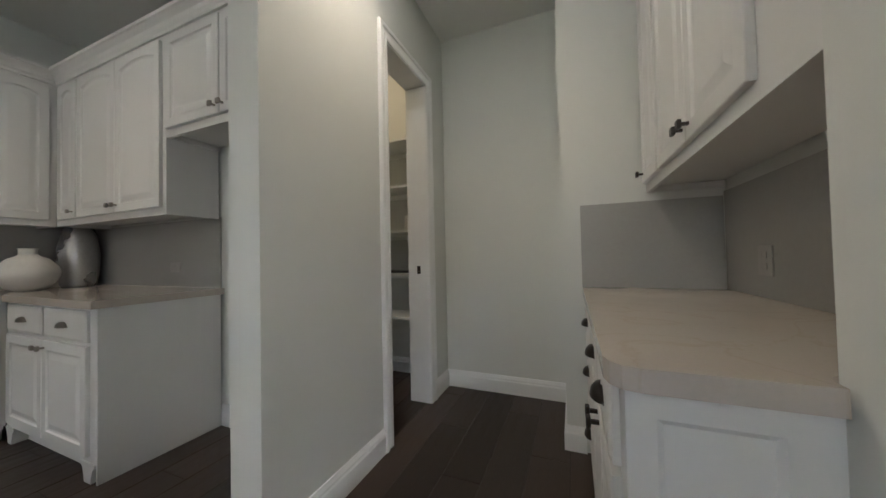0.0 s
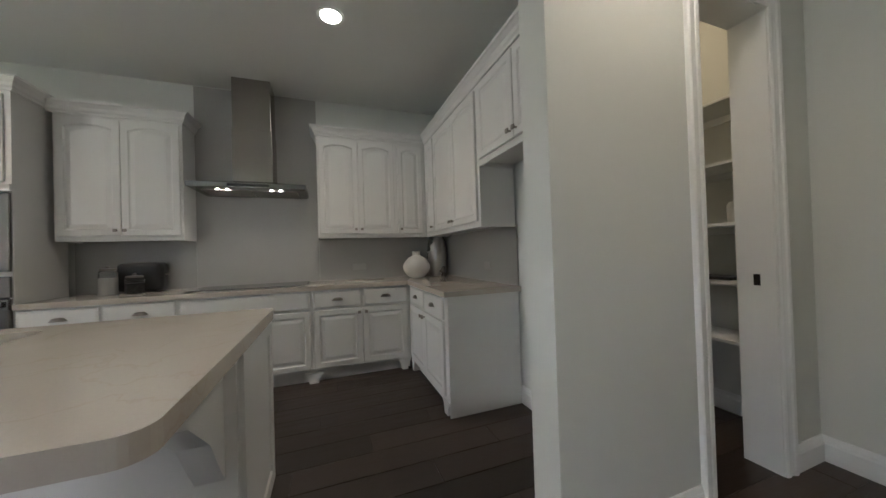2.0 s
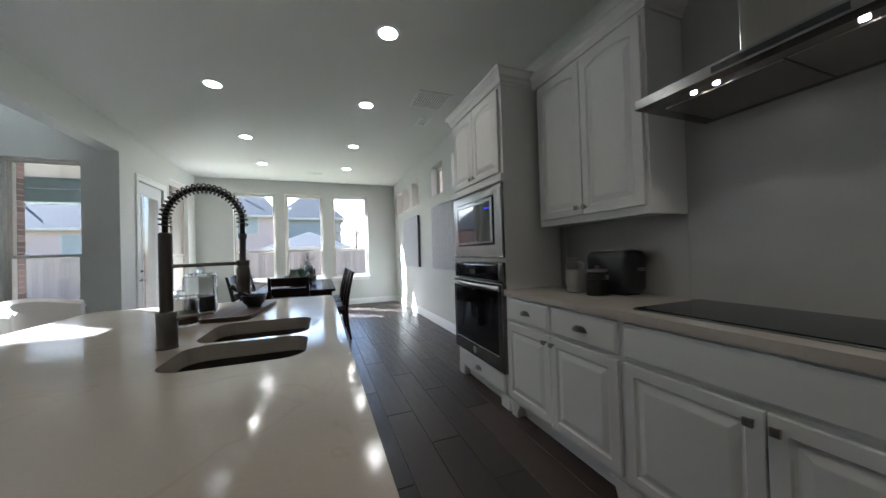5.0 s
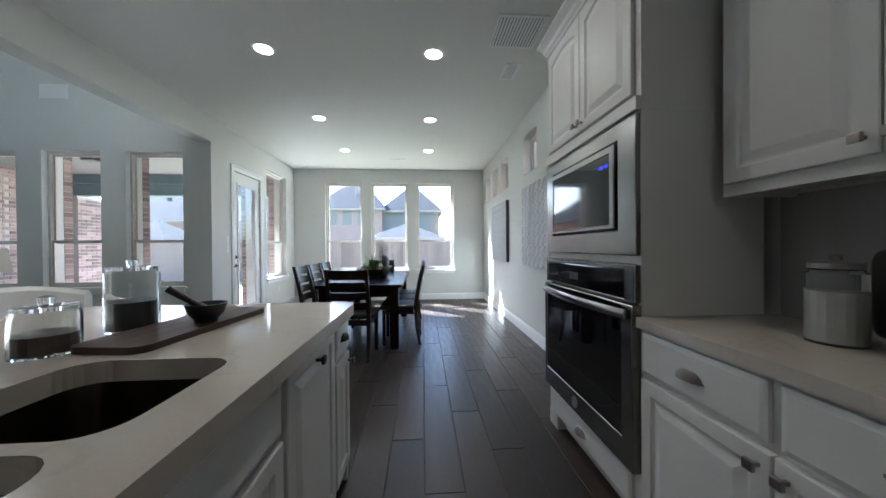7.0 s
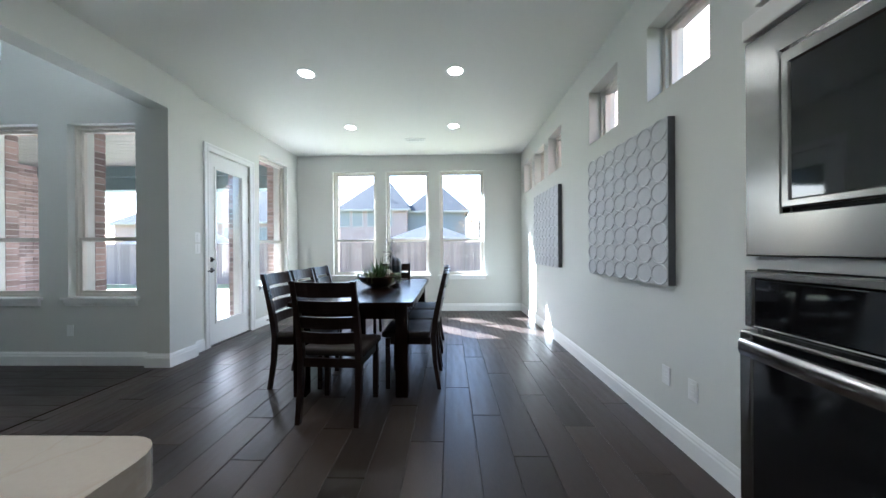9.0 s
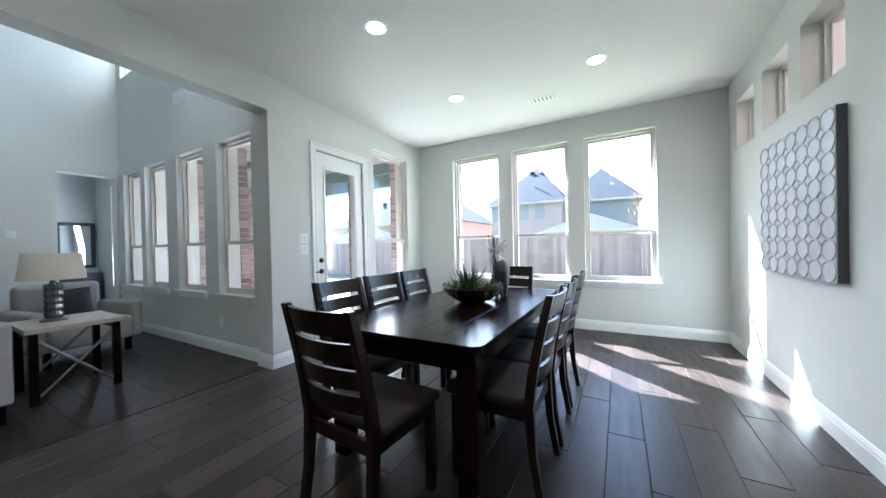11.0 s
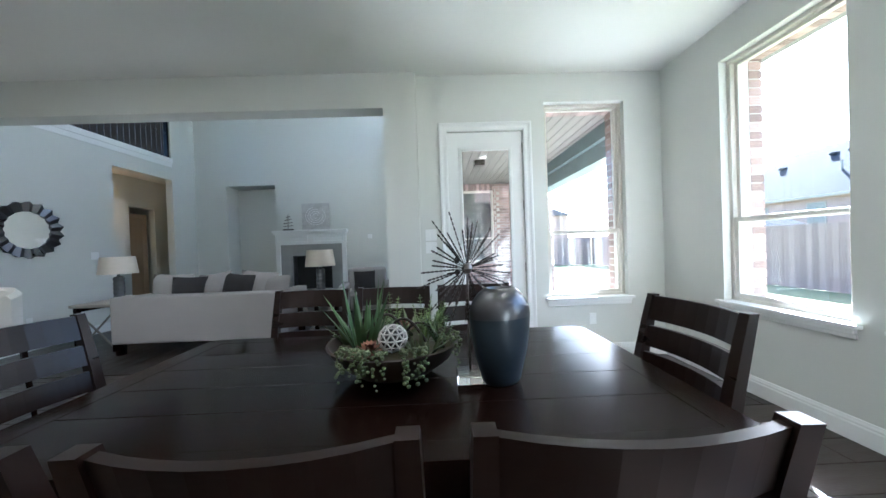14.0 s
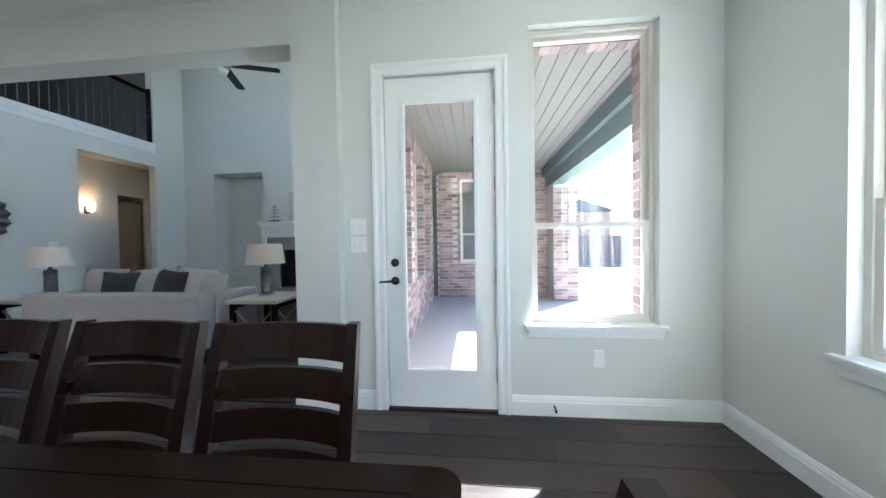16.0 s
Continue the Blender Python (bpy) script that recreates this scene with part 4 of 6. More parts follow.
part("lever", one(0.17, -0.02, 0.15, 0.195, 0.02, 0.17, bevel=0.005), NICKEL, t)
part("foot", boxes((-0.12, -0.06, 0, 0.12, 0.06, 0.0078)), BLACK, t)

# ---- island ----
IX0, IX1, IY0, IY1 = -2.235, -0.885, -2.45, -0.105
BOWLS = ((-1.237, -0.955), (-1.625, -1.267))
HOLES = [rounded(-2.105, y0, -1.725, y1, 0.07) for y0, y1 in BOWLS]
solid("worktop", slab(bmesh.new(), rounded(IX0, IY0, IX1, IY1, 0.055), 0.862, 0.916, HOLES, 0.008), QUARTZ, "pale veined quartz island worktop with rounded corners", "worktop")
sink = thing("sink", (0, 0, 0.862), "double-bowl stainless undermount sink", "sink")
for i, (y0, y1) in enumerate(BOWLS):
    bm = bmesh.new()
    prev = None
    for ins, z, r in ((-0.006, -0.002, 0.07), (-0.004, -0.02, 0.07), (0.006, -0.17, 0.06), (0.035, -0.198, 0.05), (0.09, -0.20, 0.02)):
        vs = [bm.verts.new((x, y, z)) for x, y in rounded(-2.105 + ins, y0 + ins, -1.725 - ins, y1 - ins, r)]
        if prev:
            for k in range(len(vs)):
                bm.faces.new((prev[k], prev[(k + 1) % len(vs)], vs[(k + 1) % len(vs)], vs[k]))
        prev = vs
    bm.faces.new(prev)
    part("bowl", bm, SINKM, sink, smooth=True)
    part("drain", lathe([(0, 0), (0.04, 0), (0.04, 0.003), (0.03, 0.004), (0, 0.002)], 20), NICKEL, sink).location = (-1.91, (y0 + y1) / 2, -0.199)
y = IY1 - 0.03
for w, kinds, lb in ((0.62, [(0, 0.62, "two_drawers_two")], "white raised-panel island cabinet with two drawers"), (0.90, [(0, 0.90, "false_two")], "white raised-panel island sink cabinet"), (0.50, [(0, 0.50, "panel")], "white island cabinet with one tall panelled door"), (0.26, [(0, 0.26, "drawer_door")], "white narrow island end cabinet with one drawer")):
    base_cabinet(w, kinds, (-2.19, y, 0), -90, lb, BRONZE, depth=0.62, top=0.861, open_top="sink" in lb, group="island cabinets")
    y -= w
isl = thing("kitchen_island", (0, 0, 0), "white panelled kitchen island base with corbels", "island")
part("back_panel", one(-1.565, IY0 + 0.035, 0.0, -1.545, IY1 - 0.031, 0.861), CAB, isl)
part("end_panel", loft(0.62, 0.86, [(0, 0, 0), (0, 0.018, 0), (0.07, 0.018, 0), (0.078, 0.008, 0)]), CAB, isl).matrix_basis = pose(-1.57, IY1 - 0.029, 0, 0, 0, 180)
part("end_panel", loft(0.62, 0.86, [(0, 0, 0), (0, 0.018, 0), (0.07, 0.018, 0), (0.078, 0.008, 0)]), CAB, isl).matrix_basis = pose(-2.19, IY0 + 0.031, 0)
for yy in (IY1 - 0.16, IY0 + 0.06):
    bm = bmesh.new()
    pts = [(0, 0.861), (0.46, 0.861), (0.46, 0.82), (0.42, 0.80), (0.30, 0.75), (0.14, 0.62), (0.06, 0.50), (0.0, 0.42)]
    f = bm.faces.new([bm.verts.new((-1.544 + a, yy, z)) for a, z in pts])
    r = bmesh.ops.extrude_face_region(bm, geom=[f])
    bmesh.ops.translate(bm, vec=(0, 0.09, 0), verts=[v for v in r["geom"] if isinstance(v, bmesh.types.BMVert)])
    part("corbel", bm, CAB, isl)

fc = thing("kitchen_faucet", (-1.665, -1.255, 0.9165), "tall gunmetal spring-neck kitchen faucet", "faucet")
part("base", lathe([(0, 0), (0.032, 0), (0.032, 0.004), (0.030, 0.006), (0.030, 0.118), (0.027, 0.122), (0, 0.122)], 28), GUN, fc, smooth=True)
part("column", lathe([(0, 0.1225), (0.019, 0.1225), (0.019, 0.385), (0.015, 0.39), (0.0, 0.39)], 24), GUN, fc, smooth=True)
part("lever", tube(bmesh.new(), [(-0.030, 0, 0.10), (-0.06, 0, 0.102), (-0.135, 0, 0.108)], [0.010, 0.006, 0.006]), GUN, fc, smooth=True)
REACH = 0.226
arc = [(0, 0, 0.39), (0, 0, 0.41)] + [(-REACH / 2 + REACH / 2 * math.cos(a), 0, 0.43 + 0.115 * math.sin(a)) for a in (math.pi * i / 22 for i in range(23))] + [(-REACH, 0, 0.41), (-REACH, 0, 0.36)]
part("hose", tube(bmesh.new(), arc, 0.0085), BLACK, fc, smooth=True)
coil, turns = [], 27
for i in range(turns * 12 + 1):
    t = i / (turns * 12)
    k = 1 + t * (len(arc) - 3)
    j = min(int(k), len(arc) - 2)
    a0, a1 = Vector(arc[j]), Vector(arc[j + 1])
    p, d = a0.lerp(a1, k - j), (a1 - a0).normalized()
    n = d.cross(Vector((0, 1, 0)))
    ang = 2 * math.pi * i / 12
    coil.append(p + 0.0165 * (math.cos(ang) * n + math.sin(ang) * Vector((0, 1, 0))))
part("spring", tube(bmesh.new(), coil, 0.0027, 5), GUN, fc, "coiled gunmetal spring", True)
part("support_arm", tube(bmesh.new(), [(0, 0, 0.275), (-0.12, 0, 0.277), (-REACH, 0, 0.278)], 0.0065), GUN, fc, smooth=True)
part("arm_collar", lathe([(0, 0.268), (0.021, 0.268), (0.021, 0.288), (0, 0.288)], 20, at=(-REACH, 0, 0)), GUN, fc, smooth=True)
part("neck", lathe([(0, 0.2885), (0.010, 0.2885), (0.010, 0.365), (0.014, 0.37), (0.014, 0.385), (0, 0.385)], 16, at=(-REACH, 0, 0)), GUN, fc, smooth=True)
part("spray_head", lathe([(0, 0.175), (0.019, 0.175), (0.022, 0.185), (0.022, 0.255), (0.017, 0.2675), (0, 0.2675)], 20, at=(-REACH, 0, 0)), GUN, fc, smooth=True)

bd = thing("cutting_board", (-1.75, -1.96, 0.9165), "dark walnut paddle cutting board", "cutting board", 84)
part("board", slab(bmesh.new(), rounded(-0.29, -0.11, 0.29, 0.11, 0.04), 0.0, 0.02, (), 0.004), WALNUT, bd)
mo = thing("mortar", (-1.80, -1.97, 0.937), "black stone mortar with pestle on the board", "mortar")
part("bowl", lathe([(0, 0), (0.035, 0), (0.035, 0.008), (0.055, 0.03), (0.065, 0.065), (0.058, 0.065), (0.045, 0.03), (0, 0.018)], 28), BLACK, mo, smooth=True)
part("pestle", tube(bmesh.new(), [(-0.01, 0.0, 0.035), (0.04, 0.02, 0.075), (0.10, 0.045, 0.125)], [0.016, 0.010, 0.013]), BLACK, mo, smooth=True)
for x, y, h, r in ((-1.555, -1.96, 0.20, 0.075), (-1.555, -1.70, 0.11, 0.068)):
    g = thing("glass_jar", (x, y, 0.9165), "clear glass storage jar with lid", "jar", group="island jars")
    part("jar", lathe([(0, 0), (r, 0), (r, h), (r * 0.9, h + 0.01), (r * 0.9 - 0.004, h + 0.01), (r - 0.005, h - 0.004), (r - 0.005, 0.006), (0, 0.006)], 28), JARGLASS, g, smooth=True)
    part("contents", lathe([(0, 0.0065), (r - 0.007, 0.0065), (r - 0.007, h * 0.5), (0, h * 0.5)], 20), BLACK if h > 0.15 else WALNUT, g)
    part("lid", lathe([(0, h + 0.0105), (r * 0.93, h + 0.0105), (r * 0.93, h + 0.022), (0.015, h + 0.026), (0.018, h + 0.045), (0, h + 0.05)], 24), JARGLASS, g, smooth=True)

st = thing("bar_stool", (-0.78, -1.40, 0), "white upholstered counter stool with rounded back", "stool", group="stools at the island")
part("seat", one(-0.21, -0.22, 0.56, 0.21, 0.22, 0.65, bevel=0.035, seg=3), STOOLM, st, smooth=True)
bm = bmesh.new()
prevo = None
for i in range(13):
    a = radians(-75 + 150 * i / 12)
    c, s = math.cos(a), math.sin(a)
    top = 1.02 - 0.05 * abs(s) ** 3
    ring = [(0.20 + 0.02, 0.62), (0.20 + 0.07, 0.64), (0.27, top - 0.03), (0.245, top), (0.21, top - 0.02)]
    vs = [bm.verts.new((r * c * 0.95 - 0.02, r * s, z)) for r, z in ring]
    if prevo:
        for k in range(5):
            bm.faces.new((prevo[k], prevo[(k + 1) % 5], vs[(k + 1) % 5], vs[k]))
    else:
        bm.faces.new(vs)
    prevo = vs
bm.faces.new(prevo)
part("backrest", bm, STOOLM, st, smooth=True)
for sx in (-1, 1):
    for sy in (-1, 1):
        part("leg", tube(bmesh.new(), [(sx * 0.17, sy * 0.17, 0.57), (sx * 0.20, sy * 0.20, 0.0)], [0.02, 0.014], 8), ESPRESSO, st)
for yy in (-1.90, -2.40):
    copy_thing(st, pose(-0.78, yy, 0))
# ---- serving counter in the corridor ----
base_cabinet(0.60, [(0.0, 0.60, "drawers")], (-0.07, 2.10, 0), -90, "white serving cabinet with three drawers", BRONZE, depth=0.61, group="serving cabinets")
bc = base_cabinet(0.70, [(0.0, 0.66, "two_drawers_two")], (-0.07, 1.50, 0), -90, "white serving cabinet with doors and end panel", BRONZE, depth=0.61, group="serving cabinets")
part("end_panel", loft(0.25, 0.874, [(0, 0, 0), (0, 0.012, 0), (0.045, 0.012, 0), (0.055, 0.004, 0)]), CAB, bc).matrix_basis = pose(0.701, 0.0, 0, 0, 0, 90)
solid("serving_worktop", slab(bmesh.new(), [(-0.045, 0.765), (0.19, 0.765), (0.19, 0.79), (0.199, 0.815), (0.548, 0.815), (0.548, 2.103), (-0.10, 2.103), (-0.10, 0.82), (-0.092, 0.79), (-0.075, 0.772)], 0.876, 0.916), QUARTZ, "pale quartz serving worktop with rounded corner", "worktop")
sp2 = thing("serving_splash", (0, 0, 0.917), "grey veined stone splash above the serving counter", "backsplash", kind="structure")
part("slab", one(0.536, 0.813, 0, 0.548, 2.09, 0.47), SPLASH, sp2)
part("slab", one(-0.10, 2.092, 0, 0.534, 2.103, 0.45), SPLASH, sp2)
wall_cabinet([(0.02, 0.30, "l"), (0.33, 0.70, "r"), (0.706, 1.08, "l")], 1.285, 1.425, (0.22, 2.10, 1.41), -90, "white raised-panel wall cabinet above the serving counter", depth=0.315, hw=BRONZE, group="serving cabinets", arch=0.0)
outlet("x", 0.536, -1, 1.75, 1.06, wide=0.048, m=PLATEG)

# ---- pantry ----
sh = thing("pantry_shelves", (-1.98, 2.86, 0), "white pantry shelves on the end wall", "shelves")
for z in (0.59, 0.96, 1.33, 1.72, 2.12):
    part("shelf", one(-0.66, -0.32, z - 0.02, 0.64, -0.001, z, bevel=0.002), TRIM, sh)
    part("cleat", one(-0.65, -0.02, z - 0.065, 0.63, -0.001, z - 0.0205), TRIM, sh)
pj = thing("ceramic_canister", (-1.50, 2.70, 1.331), "small white ceramic canister on a pantry shelf", "canister")
part("body", lathe([(0, 0), (0.04, 0), (0.045, 0.03), (0.045, 0.12), (0.03, 0.14), (0, 0.14)], 20), CERAM, pj, smooth=True)
tr = thing("dark_tray", (-1.62, 2.68, 0.961), "flat dark tray on a pantry shelf", "tray")
part("tray", one(-0.14, -0.10, 0, 0.14, 0.10, 0.022, bevel=0.006), BLACK, tr)
lt = thing("strike_plate", (-1.235, 2.341, 1.0), "small dark strike plate on the pantry jamb", "strike plate")
part("plate", one(-0.014, -0.003, -0.03, 0.014, 0.0, 0.03, bevel=0.001), BRONZE, lt)

# ---- dining ----
TX0, TX1, TY0, TY1, TZ = -2.34, -1.33, -6.39, -4.46, 0.765
table = thing("dining_table", (0, 0, 0), "dark espresso wooden dining table, glossy top", "table")
NB = 5
for i in range(NB):
    a, b = TX0 + 0.07 + (TX1 - TX0 - 0.14) * i / NB, TX0 + 0.07 + (TX1 - TX0 - 0.14) * (i + 1) / NB
    part("top_board", one(a + 0.0006, TY0 + 0.0905, TZ - 0.035, b - 0.0006, TY1 - 0.0905, TZ, bevel=0.0015, seg=1), ESPRESSO, table)
bm = bmesh.new()
OUT = rounded(TX0, TY0, TX1, TY1, 0.05)
slab(bm, OUT, TZ - 0.036, TZ + 0.0006, [[(TX0 + 0.07, TY0 + 0.09), (TX1 - 0.07, TY0 + 0.09), (TX1 - 0.07, TY1 - 0.09), (TX0 + 0.07, TY1 - 0.09)]], 0.004)
part("top_frame", bm, ESPRESSO, table)
part("apron", boxes((TX0 + 0.05, TY0 + 0.14, TZ - 0.14, TX0 + 0.075, TY1 - 0.14, TZ - 0.037), (TX1 - 0.075, TY0 + 0.14, TZ - 0.14, TX1 - 0.05, TY1 - 0.14, TZ - 0.037), (TX0 + 0.14, TY0 + 0.05, TZ - 0.14, TX1 - 0.14, TY0 + 0.075, TZ - 0.037), (TX0 + 0.14, TY1 - 0.075, TZ - 0.14, TX1 - 0.14, TY1 - 0.05, TZ - 0.037)), ESPRESSO, table)
for x in (TX0 + 0.045, TX1 - 0.145):
    for y in (TY0 + 0.045, TY1 - 0.145):
        part("leg", one(x, y, 0, x + 0.10, y + 0.10, TZ - 0.037, bevel=0.008), ESPRESSO, table)

ch = thing("dining_chair", (-1.82, -4.35, 0), "dark espresso ladder-back dining chair with leather seat", "chair", -4, "dining chairs")


def back_y(z):
    return 0.19 + 0.10 * max(0.0, (z - 0.46) / 0.5) ** 1.3


for sx in (-1, 1):
    bm = bmesh.new()
    prev = None
    for z, w, d in ((0.0, 0.017, 0.016), (0.22, 0.018, 0.018), (0.45, 0.020, 0.022), (0.60, 0.020, 0.022), (0.75, 0.019, 0.020), (0.88, 0.018, 0.018), (0.975, 0.016, 0.016)):
        yy = back_y(z) if z > 0.46 else 0.19 + 0.05 * ((0.46 - z) / 0.46) ** 2
        vs = [bm.verts.new((sx * 0.205 + a * w, yy + b * d, z)) for a, b in ((-1, -1), (1, -1), (1, 1), (-1, 1))]
        if prev:
            for k in range(4):
                bm.faces.new((prev[k], prev[(k + 1) % 4], vs[(k + 1) % 4], vs[k]))
        else:
            bm.faces.new(vs)
        prev = vs
    bm.faces.new(prev)
    es = [e for e in bm.edges if e.is_manifold and e.calc_face_angle() > 1.0]
    bmesh.ops.bevel(bm, geom=es, offset=0.004, segments=2, profile=0.6, affect="EDGES")
    part("back_post", bm, CHAIRW, ch, smooth=True)
    part("front_leg", one(sx * 0.20 - 0.02, -0.215, 0, sx * 0.20 + 0.02, -0.175, 0.43, bevel=0.004), CHAIRW, ch)
    part("side_rail", one(sx * 0.20 - 0.011, -0.174, 0.375, sx * 0.20 + 0.011, 0.168, 0.435), CHAIRW, ch)
for z0, z1 in ((0.868, 0.968), (0.758, 0.842), (0.650, 0.732), (0.545, 0.624)):
    bm = bmesh.new()
    prev = None
    for i in range(9):
        u = -1 + 2 * i / 8
        bow = 0.034 * (1 - u * u)
        vs = [bm.verts.new((u * 0.188, back_y(z) + o + bow, z)) for z, o in ((z0, -0.009), (z1, -0.009), (z1, 0.009), (z0, 0.009))]
        if prev:
            for k in range(4):
                bm.faces.new((prev[k], prev[(k + 1) % 4], vs[(k + 1) % 4], vs[k]))
        else:
            bm.faces.new(vs)
        prev = vs
    bm.faces.new(prev)
    part("back_slat", bm, CHAIRW, ch)
part("front_rail", one(-0.18, -0.206, 0.375, 0.18, -0.184, 0.435), CHAIRW, ch)
part("rear_rail", one(-0.184, 0.18, 0.375, 0.184, 0.20, 0.435), CHAIRW, ch)
bm = one(-0.235, -0.245, 0.436, 0.235, 0.165, 0.49, bevel=0.022, seg=3)
part("seat", bm, SEAT, ch, "dark brown padded leather seat", True)
for x, y, a in ((-1.335, -4.87, -90), (-1.335, -5.36, -91), (-1.335, -5.86, -89), (-2.30, -4.88, 90), (-2.30, -5.38, 91), (-2.30, -5.90, 89), (-1.85, -6.29, 182)):
    copy_thing(ch, pose(x, y, 0, 0, 0, a))

random.seed(5)
bowl = thing("planter_bowl", (-1.86, -5.475, TZ + 0.0012), "brown wooden bowl planted with green succulents", "planter")
bowl.scale = (1.17, 1.17, 1.1)
prof = [(0, 0), (0.07, 0), (0.12, 0.02), (0.17, 0.06), (0.20, 0.11), (0.193, 0.112), (0.16, 0.07), (0.0, 0.06)]
part("bowl", lathe(prof, 36), POT, bowl, smooth=True)
part("soil", lathe([(0, 0.066), (0.15, 0.066), (0.172, 0.088), (0.09, 0.10), (0, 0.105)], 24), mat("moss_soil", (0.05, 0.045, 0.02), 0.95, vary=0.5, fine=80, bump=0.6), bowl, smooth=True)


def blade(bm, base, way, length, width, curve, n=5):
    way = Vector(way).normalized()
    side = way.cross(Vector((0, 0, 1)))
    side = (side if side.length > 0.05 else Vector((1, 0, 0))).normalized()
    out = Vector((way.x, way.y, 0))
    out = out.normalized() if out.length > 0.01 else Vector((1, 0, 0))
    prev = None
    for i in range(n + 1):
        t = i / n
        c = Vector(base) + way * length * t + out * curve * t * t - Vector((0, 0, abs(curve) * 0.6 * t * t))
        w = width * (1 - t) ** 0.7 * (0.6 + 0.8 * t * (1 - t) * 2)
        nrm = side.cross(way).normalized() * w * 0.35
        vs = [bm.verts.new(c - side * w), bm.verts.new(c + nrm), bm.verts.new(c + side * w), bm.verts.new(c - nrm * 0.4)]
        if prev:
            for k in range(4):
                bm.faces.new((prev[k], prev[(k + 1) % 4], vs[(k + 1) % 4], vs[k]))
        else:
            bm.faces.new(vs)
        prev = vs
    bm.faces.new(prev)


for cx, cy, n, L, w, lean, m, nm in ((-0.02, 0.085, 24, 0.225, 0.012, 0.55, LEAF, "aloe"), (0.10, -0.05, 20, 0.11, 0.010, 1.0, LEAF2, "grey_succulent"), (-0.08, -0.09, 16, 0.09, 0.010, 0.9, LEAF2, "small_rosette"), (0.05, 0.14, 18, 0.10, 0.011, 0.9, LEAF2, "leafy_succulent")):
    plant = bmesh.new()
    for i in range(n):
        a, tilt = random.uniform(0, 6.28), random.uniform(0.1, 1.0) * lean
        bm = bmesh.new() if nm == "aloe" else plant
        blade(bm, (cx + 0.03 * math.cos(a), cy + 0.03 * math.sin(a), 0.085), (math.cos(a) * tilt, math.sin(a) * tilt, 1.0), L * random.uniform(0.55, 1.1), w * random.uniform(0.8, 1.2), 0.03 * tilt)
        if bm is not plant:
            part("leaf", bm, m, bowl, smooth=True)
    if plant.verts:
        part(nm, plant, m, bowl, smooth=True)
# ferny sprigs: a stem with paired leaflets
for cx, cy, n, L, m in ((0.01, -0.09, 12, 0.17, FERN), (0.09, -0.12, 9, 0.15, FERN), (-0.05, -0.14, 7, 0.13, LEAF), (0.10, 0.02, 7, 0.16, FERN)):
    for i in range(n):
        a, tilt = random.uniform(0, 6.28), random.uniform(0.15, 0.8)
        way = Vector((math.cos(a) * tilt, math.sin(a) * tilt, 1.0)).normalized()
        root, bm = Vector((cx, cy, 0.085)), bmesh.new()
        reach = L * random.uniform(0.6, 1.05)
        tube(bm, [root, root + way * reach], [0.0016, 0.0008], 4)
        side = way.cross(Vector((0, 0, 1))).normalized()
        for k in range(3, 12):
            for sgn in (-1, 1):
                blade(bm, root + way * reach * k / 12, way * 0.7 + side * sgn, 0.028 * (1.15 - k / 13), 0.0045, 0.004, 2)
        part("sprig", bm, m, bowl, smooth=True)
for k in range(3):
    a0 = -1.9 + 0.25 * k
    pts = [(-0.02 + 0.085 * math.cos(a0) * (1 - 2 * t / 14), -0.08 + 0.05 * k + 0.075 * math.sin(a0) * (1 - 2 * t / 14), 0.09 + (0.075 + 0.015 * k) * math.sin(math.pi * t / 14)) for t in range(15)]
    part("twig", tube(bmesh.new(), pts, 0.0045, 6), BRONZE, bowl, "dark arching twig", True)
for cx, cy, nm in ((-0.125, 0.05, "rust_flower"), (0.13, -0.01, "rust_flower")):
    bm = bmesh.new()
    for k in range(3):
        for i in range(9):
            a = i * 0.7 + k * 0.3
            blade(bm, (cx, cy, 0.10 + 0.01 * k), (math.cos(a), math.sin(a), 0.25 + 0.5 * k), 0.055 - 0.012 * k, 0.014, 0.0, 3)
    part(nm, bm, ROSE, bowl, "rust-coloured rosette flower", True)
bm = bmesh.new()
for i in range(26):
    a = random.choice((2.6, 3.0, 3.6, 4.4, 5.9, 0.4, 1.2)) + random.uniform(-0.25, 0.25)
    drop = random.uniform(0.05, 0.13)
    for k in range(16):
        t = k / 15
        r = 0.15 + 0.045 * min(1, t * 2.2)
        z = 0.115 + 0.02 * math.sin(t * 3) - drop * max(0, t - 0.35)
        p = (r * math.cos(a) + random.uniform(-0.008, 0.008), r * math.sin(a) + random.uniform(-0.008, 0.008), max(0.012, z))
        bmesh.ops.create_icosphere(bm, subdivisions=1, radius=random.uniform(0.0035, 0.0065), matrix=Matrix.Translation(p))
tr_ = part("trailing_vines", bm, LEAF2, bowl, "trailing bead-like grey-green vines", True)
tagged(tr_, kind="stuff")
at_ball = Matrix.Translation((-0.075, -0.005, 0.135))
bm = bmesh.new()
bmesh.ops.create_icosphere(bm, subdivisions=2, radius=0.037, matrix=at_ball)
ball = part("ball", bm, BLACK, bowl, "dark ball under a white woven lattice", True)
bm = bmesh.new()
bmesh.ops.create_icosphere(bm, subdivisions=2, radius=0.041, matrix=at_ball)
bmesh.ops.wireframe(bm, faces=bm.faces[:], thickness=0.005, use_replace=True, use_even_offset=True)
part("lattice", bm, CERAM, ball, "white woven lattice")

